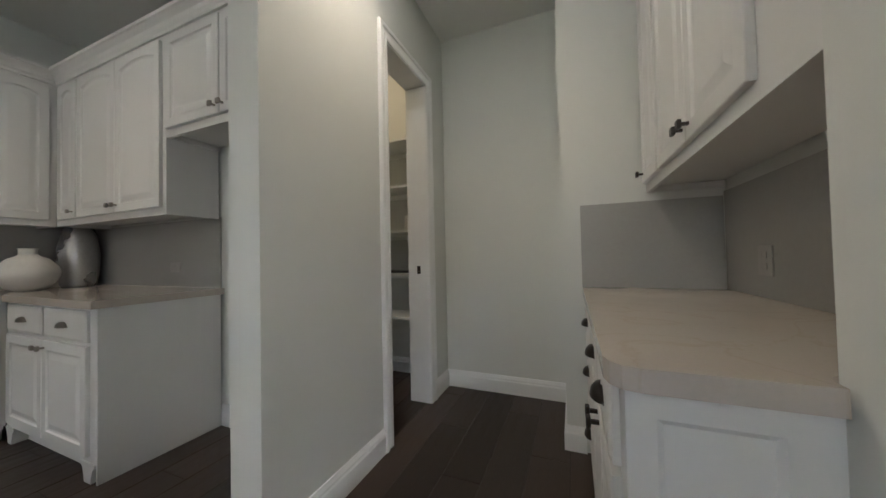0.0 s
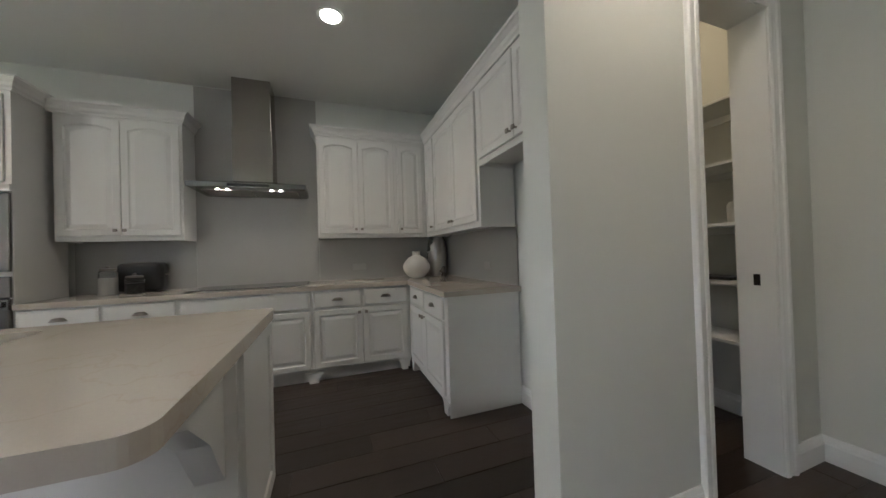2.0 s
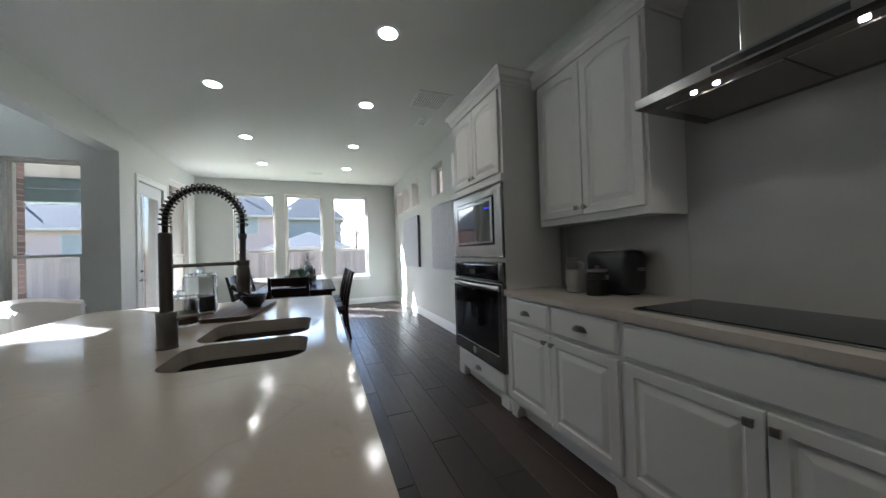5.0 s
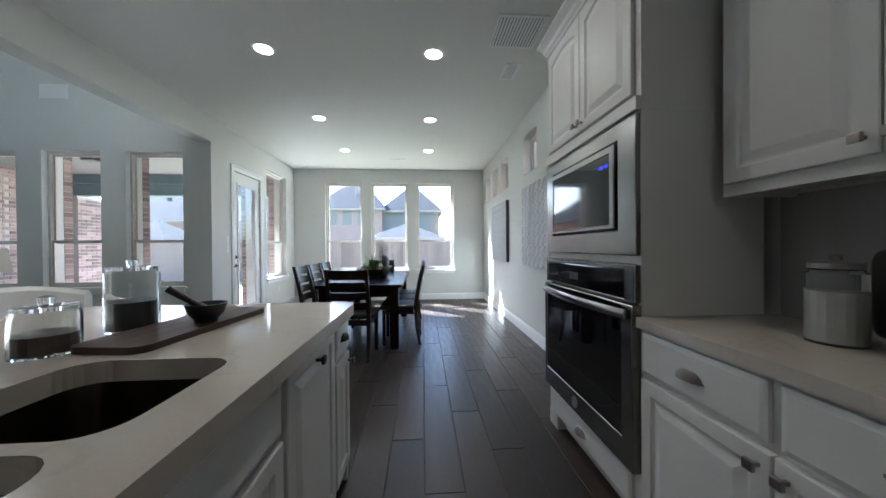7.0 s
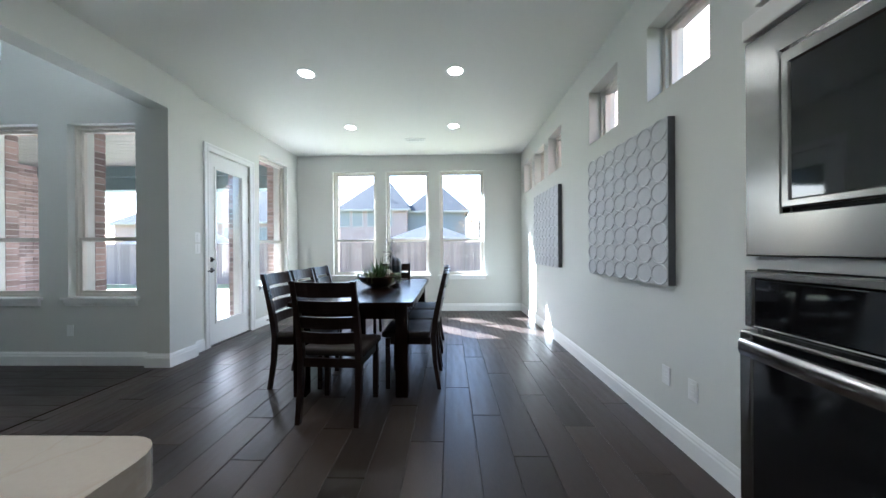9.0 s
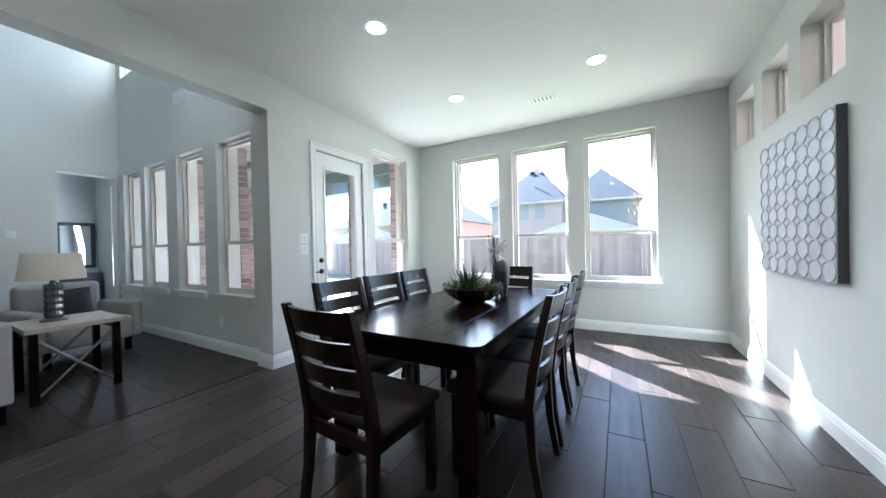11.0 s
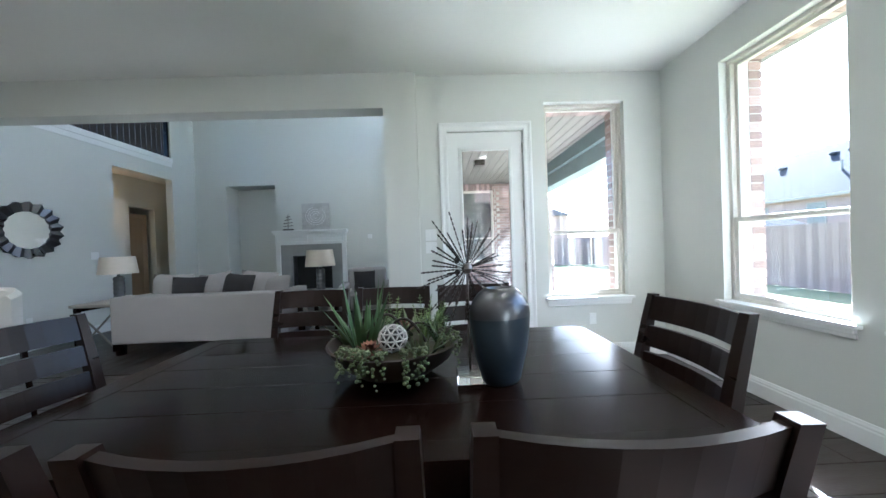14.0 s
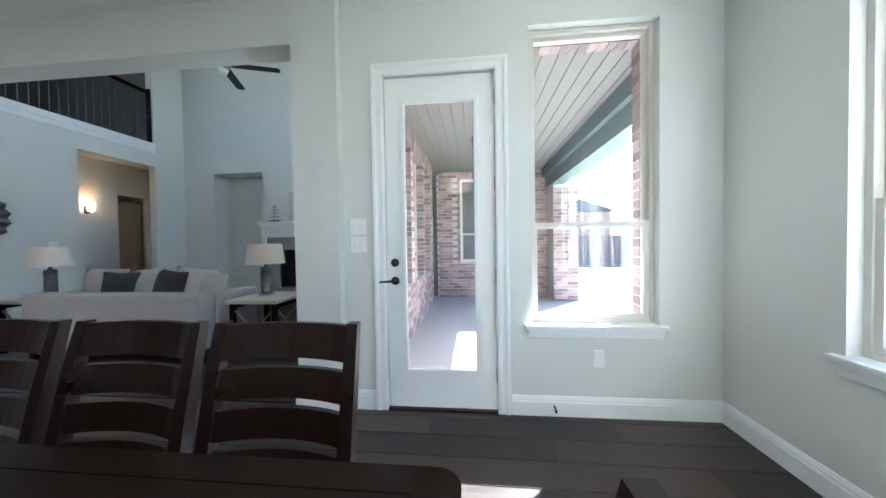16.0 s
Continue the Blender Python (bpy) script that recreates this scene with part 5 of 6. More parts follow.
vs_ = thing("tall_dining_vase", (-1.97, -5.835, TZ + 0.0012), "slate blue oval ceramic vase with silver shoulder", "vase", 20)
vs_.scale = (0.78, 1.10, 1.0)
outer = [(0, 0), (0.052, 0), (0.060, 0.01), (0.082, 0.10), (0.092, 0.17), (0.095, 0.215)]
part("body", lathe(outer + [(0.0, 0.215)], 40), VASEM, vs_, smooth=True)
part("shoulder", lathe([(0.0, 0.2151), (0.0952, 0.2151), (0.095, 0.235), (0.086, 0.265), (0.066, 0.292), (0.048, 0.305), (0.040, 0.307), (0.036, 0.295), (0.0, 0.29)], 40), VASEL, vs_, "silver glazed shoulder", True)
sk = thing("spiked_ornament", (-1.945, -5.735, TZ + 0.0012), "dark beaded starburst ornament on clear block", "ornament")
part("block", one(-0.045, -0.045, 0, 0.045, 0.045, 0.03, bevel=0.003), JARGLASS, sk, "clear acrylic block")
part("stem", tube(bmesh.new(), [(0, 0, 0.03), (0, 0, 0.36)], 0.004, 8), NICKEL, sk)
random.seed(11)
DISC = Vector((0.64, -0.77, 0))
for i in range(52):
    a = 2 * math.pi * i / 52 + random.uniform(-0.04, 0.04)
    d = (DISC * math.cos(a) + Vector((0, 0, math.sin(a))) + Vector((0.77, 0.64, 0)) * random.uniform(-0.22, 0.22)).normalized()
    L = 0.185 * random.choice((0.72, 0.9, 1.0, 1.05))
    c = Vector((0, 0, 0.37))
    bm = tube(bmesh.new(), [c + d * 0.012, c + d * L], 0.0012, 4)
    for k in range(8):
        bmesh.ops.create_cone(bm, cap_ends=True, segments=5, radius1=0.0036, radius2=0.0018, depth=0.011, matrix=Matrix.Translation(c + d * (L * (0.36 + 0.09 * k))) @ d.to_track_quat("Z", "Y").to_matrix().to_4x4())
    part("spike", bm, BRONZE, sk)
part("core", lathe([(0, 0.35), (0.014, 0.356), (0.019, 0.37), (0.014, 0.384), (0, 0.39)], 12), NICKEL, sk, smooth=True)


def relief(y0, y1, z0, z1, label):
    art = thing("wall_art", (-3.99, (y0 + y1) / 2, z0), label, "wall art", 90, "relief panels")
    w, h = y1 - y0, z1 - z0
    part("panel", one(-w / 2, -0.045, 0, w / 2, -0.002, h, bevel=0.003), ARTSIDE, art, "dark grey canvas edge")
    part("front", one(-w / 2 + 0.002, -0.050, 0.002, w / 2 - 0.002, -0.0455, h - 0.002), ARTM, art)
    nx, nz = 7, 8
    for i in range(nx):
        for k in range(nz):
            cx, cz = -w / 2 + w * (i + 0.5) / nx, h * (k + 0.5) / nz
            rx, rz2 = w / nx * 0.55, h / nz * 0.55
            bm = bmesh.new()
            rings = []
            for f, o in ((0.99, 0.0), (0.95, 0.006), (0.85, 0.006), (0.79, 0.0015)):
                rings.append([bm.verts.new((cx + rx * f * math.cos(t), -0.0505 - o, cz + rz2 * f * math.sin(t))) for t in (2 * math.pi * q / 20 for q in range(20))])
            for a, b in zip(rings, rings[1:]):
                for q in range(20):
                    bm.faces.new((a[q], a[(q + 1) % 20], b[(q + 1) % 20], b[q]))
            part("ring", bm, ARTM, art, smooth=True)
    return art


relief(-5.00, -3.93, 0.95, 1.97, "square silver-grey relief panel of raised ovals")
relief(-6.92, -5.85, 0.945, 1.955, "square silver-grey relief panel of raised ovals")
ds = thing("door_stop", (0.268, -6.95, 0.07), "small dark spring door stop on baseboard", "door stop")
part("spring", tube(bmesh.new(), [(0, 0, 0), (-0.03, 0.0, 0.002), (-0.055, 0, -0.012)], [0.008, 0.006, 0.01], 8), BRONZE, ds, smooth=True)

# ---- living room ----
sofa = thing("sofa", (0.95, -2.64, 0), "light grey linen sofa seen from behind", "sofa", -90)


def soft(x0, y0, z0, x1, y1, z1, r):
    return one(x0, y0, z0, x1, y1, z1, bevel=r, seg=3)


part("backrest", soft(-1.03, -0.0, 0.14, 1.03, 0.22, 0.72, 0.025), LINEN, sofa, smooth=True)
for sx in (-1, 1):
    part("arm", soft(sx * 0.95 - 0.08, 0.225, 0.14, sx * 0.95 + 0.08, 0.86, 0.70, 0.025), LINEN, sofa, smooth=True)
part("seat_base", soft(-0.865, 0.225, 0.14, 0.865, 0.84, 0.30, 0.02), LINEN, sofa, smooth=True)
for k in range(2):
    part("seat_cushion", soft(-0.862 + 0.865 * k, 0.23, 0.302, -0.005 + 0.865 * k, 0.86, 0.46, 0.05), LINEN, sofa, smooth=True)
for sx in (-0.96, 0.96):
    for yy in (0.06, 0.78):
        part("foot", one(sx - 0.035, yy - 0.035, 0, sx + 0.035, yy + 0.035, 0.139), ESPRESSO, sofa)


def cushion(loc, rz, tilt, s, m, label):
    c = thing("throw_pillow", loc, label, "pillow", group="sofa pillows")
    c.matrix_basis = pose(*loc, 0, 0, rz) @ pose(0, 0, 0, tilt, random.uniform(-7, 7), 0)
    bm = bmesh.new()
    n = 8
    grid = {}
    for side in (-1, 1):
        for i in range(n + 1):
            for k in range(n + 1):
                u, v = 2 * i / n - 1, 2 * k / n - 1
                edge = i in (0, n) or k in (0, n)
                if edge and side == 1:
                    continue
                puff = 0.075 * ((1 - u * u) * (1 - v * v)) ** 0.45
                pinch = 1 - 0.06 * (1 - abs(u * v))
                grid[side, i, k] = bm.verts.new((u * s * pinch, side * puff, s + v * s * pinch))
        for i in range(n):
            for k in range(n):
                g = lambda a, b: grid.get((side, a, b)) or grid[-1, a, b]
                bm.faces.new((g(i, k), g(i + 1, k), g(i + 1, k + 1), g(i, k + 1)))
    part("pillow", bm, m, c, smooth=True)
    return c


for yy, m, lb, s in ((-1.98, LINEN, "light linen throw pillow on the sofa", 0.23), (-2.24, DARKF, "black throw pillow on the sofa", 0.21), (-2.58, LINEN, "light linen throw pillow on the sofa", 0.23), (-2.86, DARKF, "black throw pillow on the sofa", 0.22), (-3.12, LINEN, "light linen throw pillow on the sofa", 0.23), (-3.36, LINEN, "pale grey throw pillow on the sofa", 0.20)):
    cushion((1.33 + 0.05 * (m is LINEN), yy, 0.465), -90 + random.uniform(-10, 10), -12, s + 0.02, m, lb)


def side_table(loc, label):
    t = thing("side_table", loc, label, "side table", group="sofa side tables")
    part("top", one(-0.33, -0.29, 0.58, 0.33, 0.29, 0.62, bevel=0.004), TABLETOPW, t, "weathered pale plank top")
    for sx in (-1, 1):
        for sy in (-1, 1):
            part("leg", one(sx * 0.28 - 0.025, sy * 0.24 - 0.025, 0, sx * 0.28 + 0.025, sy * 0.24 + 0.025, 0.58, bevel=0.003), ESPRESSO, t)
    for sx in (-1, 1):
        for q in (-1, 1):
            part("cross_brace", tube(bmesh.new(), [(sx * 0.28, -0.21 * q, 0.06), (sx * 0.28, 0.21 * q, 0.50)], 0.012, 8), NICKEL, t, smooth=True)
    part("apron", boxes((-0.25, -0.25, 0.52, 0.25, -0.23, 0.579), (-0.25, 0.23, 0.52, 0.25, 0.25, 0.579)), ESPRESSO, t)
    return t


def table_lamp(loc, label):
    t = thing("table_lamp", loc, label, "table lamp", group="living room table lamps")
    part("foot", lathe([(0, 0), (0.085, 0), (0.085, 0.015), (0.06, 0.025), (0, 0.025)], 24), NICKEL, t, smooth=True)
    prof = [(0, 0.026)] + [(0.055 + 0.006 * (i % 2), 0.026 + 0.30 * i / 10) for i in range(11)] + [(0.02, 0.34), (0.012, 0.40), (0, 0.40)]
    part("body", lathe(prof, 16), mat("smoked_glass", (0.16, 0.17, 0.18), 0.12, metal=0.5, vary=0.1), t, "smoky fluted glass body")
    bm = lathe([(0.205, 0.37), (0.175, 0.60), (0.172, 0.60), (0.202, 0.37)], 40)
    for f in [f for f in bm.faces if len(f.verts) > 4]:
        bm.faces.remove(f)
    part("shade", bm, SHADE, t, "cream fabric drum shade", True)
    return t


side_table((1.52, -4.04, 0), "side table with weathered top and cross braces")
side_table((1.45, -1.22, 0), "side table with weathered top and cross braces")
table_lamp((1.56, -3.97, 0.621), "table lamp with cream drum shade, unlit")
table_lamp((1.40, -1.30, 0.621), "table lamp with cream drum shade, unlit")
ac = thing("armchair", (2.78, -4.35, 0), "pale linen armchair with rounded back", "armchair", -80)
part("seat", soft(-0.36, -0.36, 0.16, 0.36, 0.32, 0.44, 0.05), LINEN, ac, smooth=True)
part("backrest", soft(-0.36, 0.30, 0.16, 0.36, 0.46, 0.86, 0.07), LINEN, ac, smooth=True)
for sx in (-1, 1):
    part("arm", soft(sx * 0.40 - 0.07, -0.34, 0.16, sx * 0.40 + 0.07, 0.40, 0.60, 0.05), LINEN, ac, smooth=True)
for sx in (-0.34, 0.34):
    for yy in (-0.28, 0.38):
        part("leg", one(sx - 0.025, yy - 0.025, 0, sx + 0.025, yy + 0.025, 0.16), ESPRESSO, ac)
cushion((2.74, -4.32, 0.44), -80, -16, 0.19, DARKF, "dark throw pillow on the armchair")

fp = thing("fireplace", (4.40, -2.765, 0), "white panelled mantel with grey stone surround", "fireplace", -90)
part("surround", boxes((-0.78, -0.05, 0, -0.452, -0.001, 1.36), (0.452, -0.05, 0, 0.78, -0.001, 1.36), (-0.452, -0.05, 1.10, 0.452, -0.001, 1.36), (-0.452, -0.05, 0.0, 0.452, -0.001, 0.30)), SLATE, fp, "grey stone tile surround")
part("pilaster", boxes((-0.80, -0.08, 0, -0.70, -0.051, 1.36), bevel=0.004), TRIM, fp)
part("pilaster", boxes((0.70, -0.08, 0, 0.80, -0.051, 1.36), bevel=0.004), TRIM, fp)
part("frieze", one(-0.80, -0.10, 1.361, 0.80, -0.001, 1.60, bevel=0.004), TRIM, fp)
for x in (-0.41, 0.41):
    part("frieze_panel", loft(0.70, 0.15, [(0, 0, 0), (0, 0.012, 0), (0.02, 0.012, 0), (0.03, 0.004, 0)]), TRIM, fp).location = (x - 0.35, -0.1005, 1.405)
part("crown", boxes((-0.83, -0.13, 1.601, 0.83, -0.001, 1.64), (-0.84, -0.17, 1.641, 0.84, -0.001, 1.69), bevel=0.008), TRIM, fp)
part("firebox", boxes((-0.44, 0.20, 0.30, 0.44, 0.21, 1.09), (-0.449, 0.0, 0.30, -0.44, 0.21, 1.09), (0.44, 0.0, 0.30, 0.449, 0.21, 1.09), (-0.449, 0.0, 1.09, 0.449, 0.21, 1.099), (-0.449, 0, 0.301, 0.449, 0.21, 0.31)), BLACK, fp, "black metal firebox")
pc = thing("canvas_picture", (4.33, -2.90, 1.691), "square grey swirl canvas leaning on the mantel", "picture", -90)
part("canvas", one(-0.31, -0.03, 0, 0.31, 0.0, 0.60, bevel=0.003), mat("swirl_canvas", (0.50, 0.50, 0.49), 0.8, vary=0.3, scale=3, fine=14, bump=0.4), pc)
for k in range(4):
    r = 0.06 + 0.055 * k
    part("swirl", tube(bmesh.new(), [(r * math.cos(a), -0.031, 0.31 + r * 0.9 * math.sin(a)) for a in (0.6 * k + 2 * math.pi * i / 24 * 0.85 for i in range(25))], 0.005, 5), TRIM, pc)
sh2 = thing("ship_ornament", (4.31, -2.27, 1.691), "small dark wire sailing ship ornament", "ornament", -90)
part("hull", boxes((-0.12, -0.02, 0, 0.12, 0.02, 0.03), bevel=0.008), BRONZE, sh2)
part("mast", tube(bmesh.new(), [(0, 0, 0.03), (0, 0, 0.36)], 0.005, 6), BRONZE, sh2)
for z, w in ((0.09, 0.11), (0.16, 0.10), (0.23, 0.08), (0.30, 0.05)):
    part("yard", tube(bmesh.new(), [(-w, 0, z), (w, 0, z + 0.02)], 0.006, 6), BRONZE, sh2)

mi = thing("wall_mirror", (1.37, -0.152, 1.62), "round mirror in a silver petal frame", "mirror")
mb = lathe([(0, 0), (0.25, 0), (0.25, 0.012), (0, 0.012)], 40)
bmesh.ops.rotate(mb, verts=mb.verts, matrix=Matrix.Rotation(radians(90), 3, "X"))
part("glass", mb, MIRROR, mi)
for i in range(18):
    a0, a1 = 2 * math.pi * i / 18, 2 * math.pi * (i + 1) / 18
    bm = bmesh.new()
    am = (a0 + a1) / 2
    pts = [(0.25, a0, 0.015), (0.36, a0, 0.02), (0.385, am, 0.055), (0.36, a1, 0.02), (0.25, a1, 0.015), (0.25, am, 0.035)]
    f = [bm.verts.new((r * math.cos(a), -n, r * math.sin(a))) for r, a, n in pts]
    b = [bm.verts.new((r * math.cos(a), -0.001, r * math.sin(a))) for r, a, n in pts]
    for q in ((0, 1, 2, 5), (5, 2, 3, 4)):
        bm.faces.new([f[k] for k in q])
        bm.faces.new([b[k] for k in reversed(q)])
    for k, j in ((0, 1), (1, 2), (2, 3), (3, 4), (4, 5), (5, 0)):
        bm.faces.new((f[k], b[k], b[j], f[j]))
    part("petal", bm, VASEL, mi)

rail = thing("loft_railing", (0.42, -0.08, 3.241), "dark iron balusters with wooden handrail", "railing")
part("handrail", one(0, -0.03, 0.96, 3.34, 0.03, 1.02, bevel=0.012), ESPRESSO, rail)
part("shoe_rail", one(0, -0.025, 0, 3.34, 0.025, 0.03), ESPRESSO, rail)
for i in range(30):
    bm = tube(bmesh.new(), [(0.06 + 0.112 * i, 0, 0.03), (0.06 + 0.112 * i, 0, 0.96)], 0.008, 6)
    if i % 2:
        bmesh.ops.create_icosphere(bm, subdivisions=1, radius=0.022, matrix=Matrix.Translation((0.06 + 0.112 * i, 0, 0.52)) @ Matrix.Diagonal((1, 1, 1.6, 1)))
    part("baluster", bm, BRONZE, rail)
part("newel", one(3.30, -0.035, 0, 3.345, 0.035, 1.06, bevel=0.004), ESPRESSO, rail)

fan = thing("ceiling_fan", (2.45, -2.75, 6.0), "ceiling fan with four dark blades, at rest", "ceiling fan")
part("rod", tube(bmesh.new(), [(0, 0, 0), (0, 0, -2.05)], 0.014, 10), NICKEL, fan)
part("motor", lathe([(0, -2.02), (0.06, -2.03), (0.11, -2.08), (0.11, -2.15), (0.07, -2.19), (0, -2.20)], 24), NICKEL, fan, smooth=True)
for i in range(4):
    bm = slab(bmesh.new(), rounded(0.10, -0.065, 0.78, 0.065, 0.04), -2.125, -2.117, (), 0)
    bmesh.ops.rotate(bm, verts=bm.verts, matrix=Matrix.Rotation(radians(20 + 90 * i), 3, "Z"))
    part("blade", bm, ESPRESSO, fan)
part("lamp_glass", lathe([(0, -2.19), (0.08, -2.195), (0.06, -2.25), (0, -2.27)], 20), CERAM, fan, smooth=True)
sc = thing("wall_sconce", (3.42, 0.949, 1.98), "lit wall sconce with glowing glass cup", "sconce")
part("bracket", boxes((-0.04, -0.02, -0.12, 0.04, 0, 0.02), (-0.01, -0.09, -0.10, 0.01, -0.02, -0.08), bevel=0.004), BRONZE, sc)
part("glass", lathe([(0, -0.08), (0.04, -0.08), (0.06, 0.07), (0.055, 0.07), (0.036, -0.07), (0, -0.07)], 20, at=(0, -0.10, 0)), SCONCE, sc, smooth=True)
scl = new("sconce_lamp", bpy.data.lights.new("sconce_lamp", "POINT"))
scl.data.energy, scl.data.color, scl.data.shadow_soft_size = 0.12, (1.0, 0.65, 0.33), 0.05
scl.location = (3.42, 0.84, 2.09)
hd = thing("door_2", (4.27, 1.16, 0), "tan panelled hall door, closed", "", kind="structure")
part("door_leaf", loft(0.60, 2.18, [(0, 0, 0), (0, 0.03, 0), (0.10, 0.03, 0), (0.11, 0.02, 0)]), TANW, hd).location = (-0.30, 0, 0)
co = thing("console_cabinet", (6.0, -5.06, 0), "dark console cabinet with mirror above", "cabinet", -90)
part("body", one(-0.25, -0.20, 0, 0.25, 0.19, 0.85, bevel=0.006), BLACK, co)
part("mirror_frame", sweep(bmesh.new(), [(-0.2, 1.0), (-0.2, 1.75), (0.2, 1.75), (0.2, 1.0)], [(0, 0), (0, 0.03), (0.06, 0.03), (0.06, 0)], lambda u, v, n: (u, 0.19 - n, v), closed=True), BLACK, co)
part("mirror_glass", one(-0.2, 0.178, 1.0, 0.2, 0.185, 1.75), MIRROR, co)
wv = thing("wall_vent", (2.18, -5.199, 3.26), "white wall air vent high up", "air vent")
part("frame", one(-0.17, 0.0, -0.09, 0.17, 0.012, 0.09, bevel=0.003), TRIM, wv)
for i in range(9):
    part("slat", one(-0.15, 0.0125, -0.075 + 0.017 * i, 0.15, 0.016, -0.065 + 0.017 * i), TRIM, wv)
ts = thing("thermostat", (4.398, -4.1, 1.5), "small white wall thermostat", "thermostat", -90)
part("plate", one(-0.05, -0.02, -0.05, 0.05, 0, 0.05, bevel=0.005), TRIM, ts)

# ---- outside ----
GZ = -0.35
structure("ground", one(-80, -90, GZ - 0.2, 90, 40, GZ), GRASS, "dry sunlit lawn reaching far")
structure("patio_floor", one(0.54, -9.3, -0.34, 5.5, -5.45, -0.05), CONC, "pale concrete patio floor")
soffit = one(0.54, -8.25, 2.812, 5.5, -5.45, 2.90)
for i in range(18):
    box(soffit, 0.54, -8.0 + 0.1417 * i, 2.80, 5.5, -8.0 + 0.1417 * i + 0.132, 2.8125, bevel=0.003, seg=1)
structure("patio_ceiling", soffit, SOFFIT, "beige boarded patio ceiling")
structure("patio_beam", boxes((0.54, -8.28, 2.36, 5.5, -8.0, 2.80), (0.54, -8.02, 2.60, 5.5, -7.93, 2.80)), PATIOW, "grey-green patio edge beam")
structure("patio_roof", one(0.3, -8.75, 2.90, 6.0, -5.45, 3.02), ROOFM, "shingled patio roof edge")
structure("patio_bracket_light", boxes((2.9, -6.6, 2.70, 3.1, -6.4, 2.80), bevel=0.02), BRONZE, "dark patio ceiling light")


def bricks(name, axis, at, side, lo, hi, z0, z1, label, holes=(), count=300):
    """A brick face: courses of single bricks proud of a mortar bed."""
    wall = thing(name, (0, 0, 0), label, "", kind="structure")
    bed = wallspec(axis, at if side > 0 else at - 0.10, 0.10, lo, hi, z0, z1, holes)
    part("mortar_bed", bed, MORTAR, wall)
    L, H, G, D = 0.205, 0.062, 0.010, 0.012
    one_me, rest, made, r = None, bmesh.new(), 0, 0
    z = z0 + G
    while z + H < z1:
        u = lo + G - (L / 2 if r % 2 else 0)
        while u < hi:
            a, b = max(u, lo), min(u + L, hi)
            if b - a > 0.04 and not any(h[0] < b and a < h[1] and h[2] < z + H and z < h[3] for h in holes):
                p0, p1 = (at + (0.10 if side > 0 else -0.10)), (at + (0.10 + D if side > 0 else -0.10 - D))
                if made < count and b - a > L - 0.001 and 0.2 < z < 2.3 and count:
                    if one_me is None:
                        one_me = mesh("brick", box(bmesh.new(), -L / 2, -D, -H / 2, L / 2, 0, H / 2), BRICKP)
                    bo = new("brick", one_me)
                    bo.parent = wall
                    bo.matrix_basis = pose(p0, (a + b) / 2, z + H / 2, 0, 0, 90 if side > 0 else -90) if axis == "x" else pose((a + b) / 2, p0, z + H / 2, 0, 0, 180 if side > 0 else 0)
                    made += 1
                elif axis == "x":
                    box(rest, min(p0, p1), a, z, max(p0, p1), b, z + H)
                else:
                    box(rest, a, min(p0, p1), z, b, max(p0, p1), z + H)
            u += L + G
        for h in holes:
            if h[2] < z + H and z < h[3]:
                p0, p1 = sorted((at, at + side * (0.10 + D)))
                w = 0.10 if r % 2 else 0.05
                for a, b in ((h[0] - w, h[0] + 0.005), (h[1] - 0.005, h[1] + w)):
                    if axis == "x":
                        box(rest, p0, a, z, p1, b, z + H)
                    else:
                        box(rest, a, p0, z, b, p1, z + H)
        z += H + G
        r += 1
    for h in holes:
        u = h[0]
        p0, p1 = sorted((at, at + side * (0.10 + D + 0.002)))
        while u < h[1]:
            a, b = u + 0.004, min(u + 0.066, h[1])
            if axis == "x":
                box(rest, p0, a, h[3] - 0.006, p1, b, h[3] + 0.19)
            else:
                box(rest, a, p0, h[3] - 0.006, b, p1, h[3] + 0.19)
            u += 0.07
    tagged(part("bricks", rest, BRICK, wall, "mixed red and grey bricks"), kind="stuff")
    return wall


bricks("wall_patio_brick", "y", -5.45, -1, 0.54, 4.64, -0.30, 2.80, "mixed brick patio wall round the living room windows", [(a - 0.0, b + 0.0, 0.64, 2.52) for a, b in FAMILY])
bricks("wall_wing_brick", "x", 5.40, -1, -8.3, -5.57, -0.30, 2.80, "mixed brick wall of the far wing", [(-7.15, -6.10, 0.75, 2.62)])
bricks("wall_dining_brick", "x", 0.535, 1, -8.28, -5.56, -0.30, 2.80, "mixed brick wall outside the dining room", [(-6.64, -5.72, -0.3, 2.45), (-7.64, -6.80, 0.60, 2.67)])
bricks("wall_side_brick", "x", -5.6, 1, -9.5, -2.5, -0.3, 4.6, "neighbouring red brick wall close outside", count=150)
bricks("wall_south_brick", "y", -8.28, -1, -4.24, 0.54, -0.30, 2.95, "brick outside the dining windows", [(a, b, 0.64, 2.68) for a, b in SOUTH], 0)
pier = bricks("brick_pier", "x", 4.92, -1, -8.55, -8.05, -0.30, 2.36, "brick pier holding the patio beam", (), 60)
structure("pier_core", one(4.92, -8.55, -0.30, 5.35, -8.05, 2.36), MORTAR, "pale pier core")
window("window_18", "x", 5.30, 0.1, -1, -7.15, -6.10, 0.75, 2.62, "hung window in the brick wing", True, False, -0.02)
# No room is built here: a grey slab gives the dimness behind the glass.
structure("wall_wing_back", one(5.42, -8.3, -0.3, 5.6, -5.45, 3.0), SIDING, "grey slab standing in for the dim room behind the wing window")


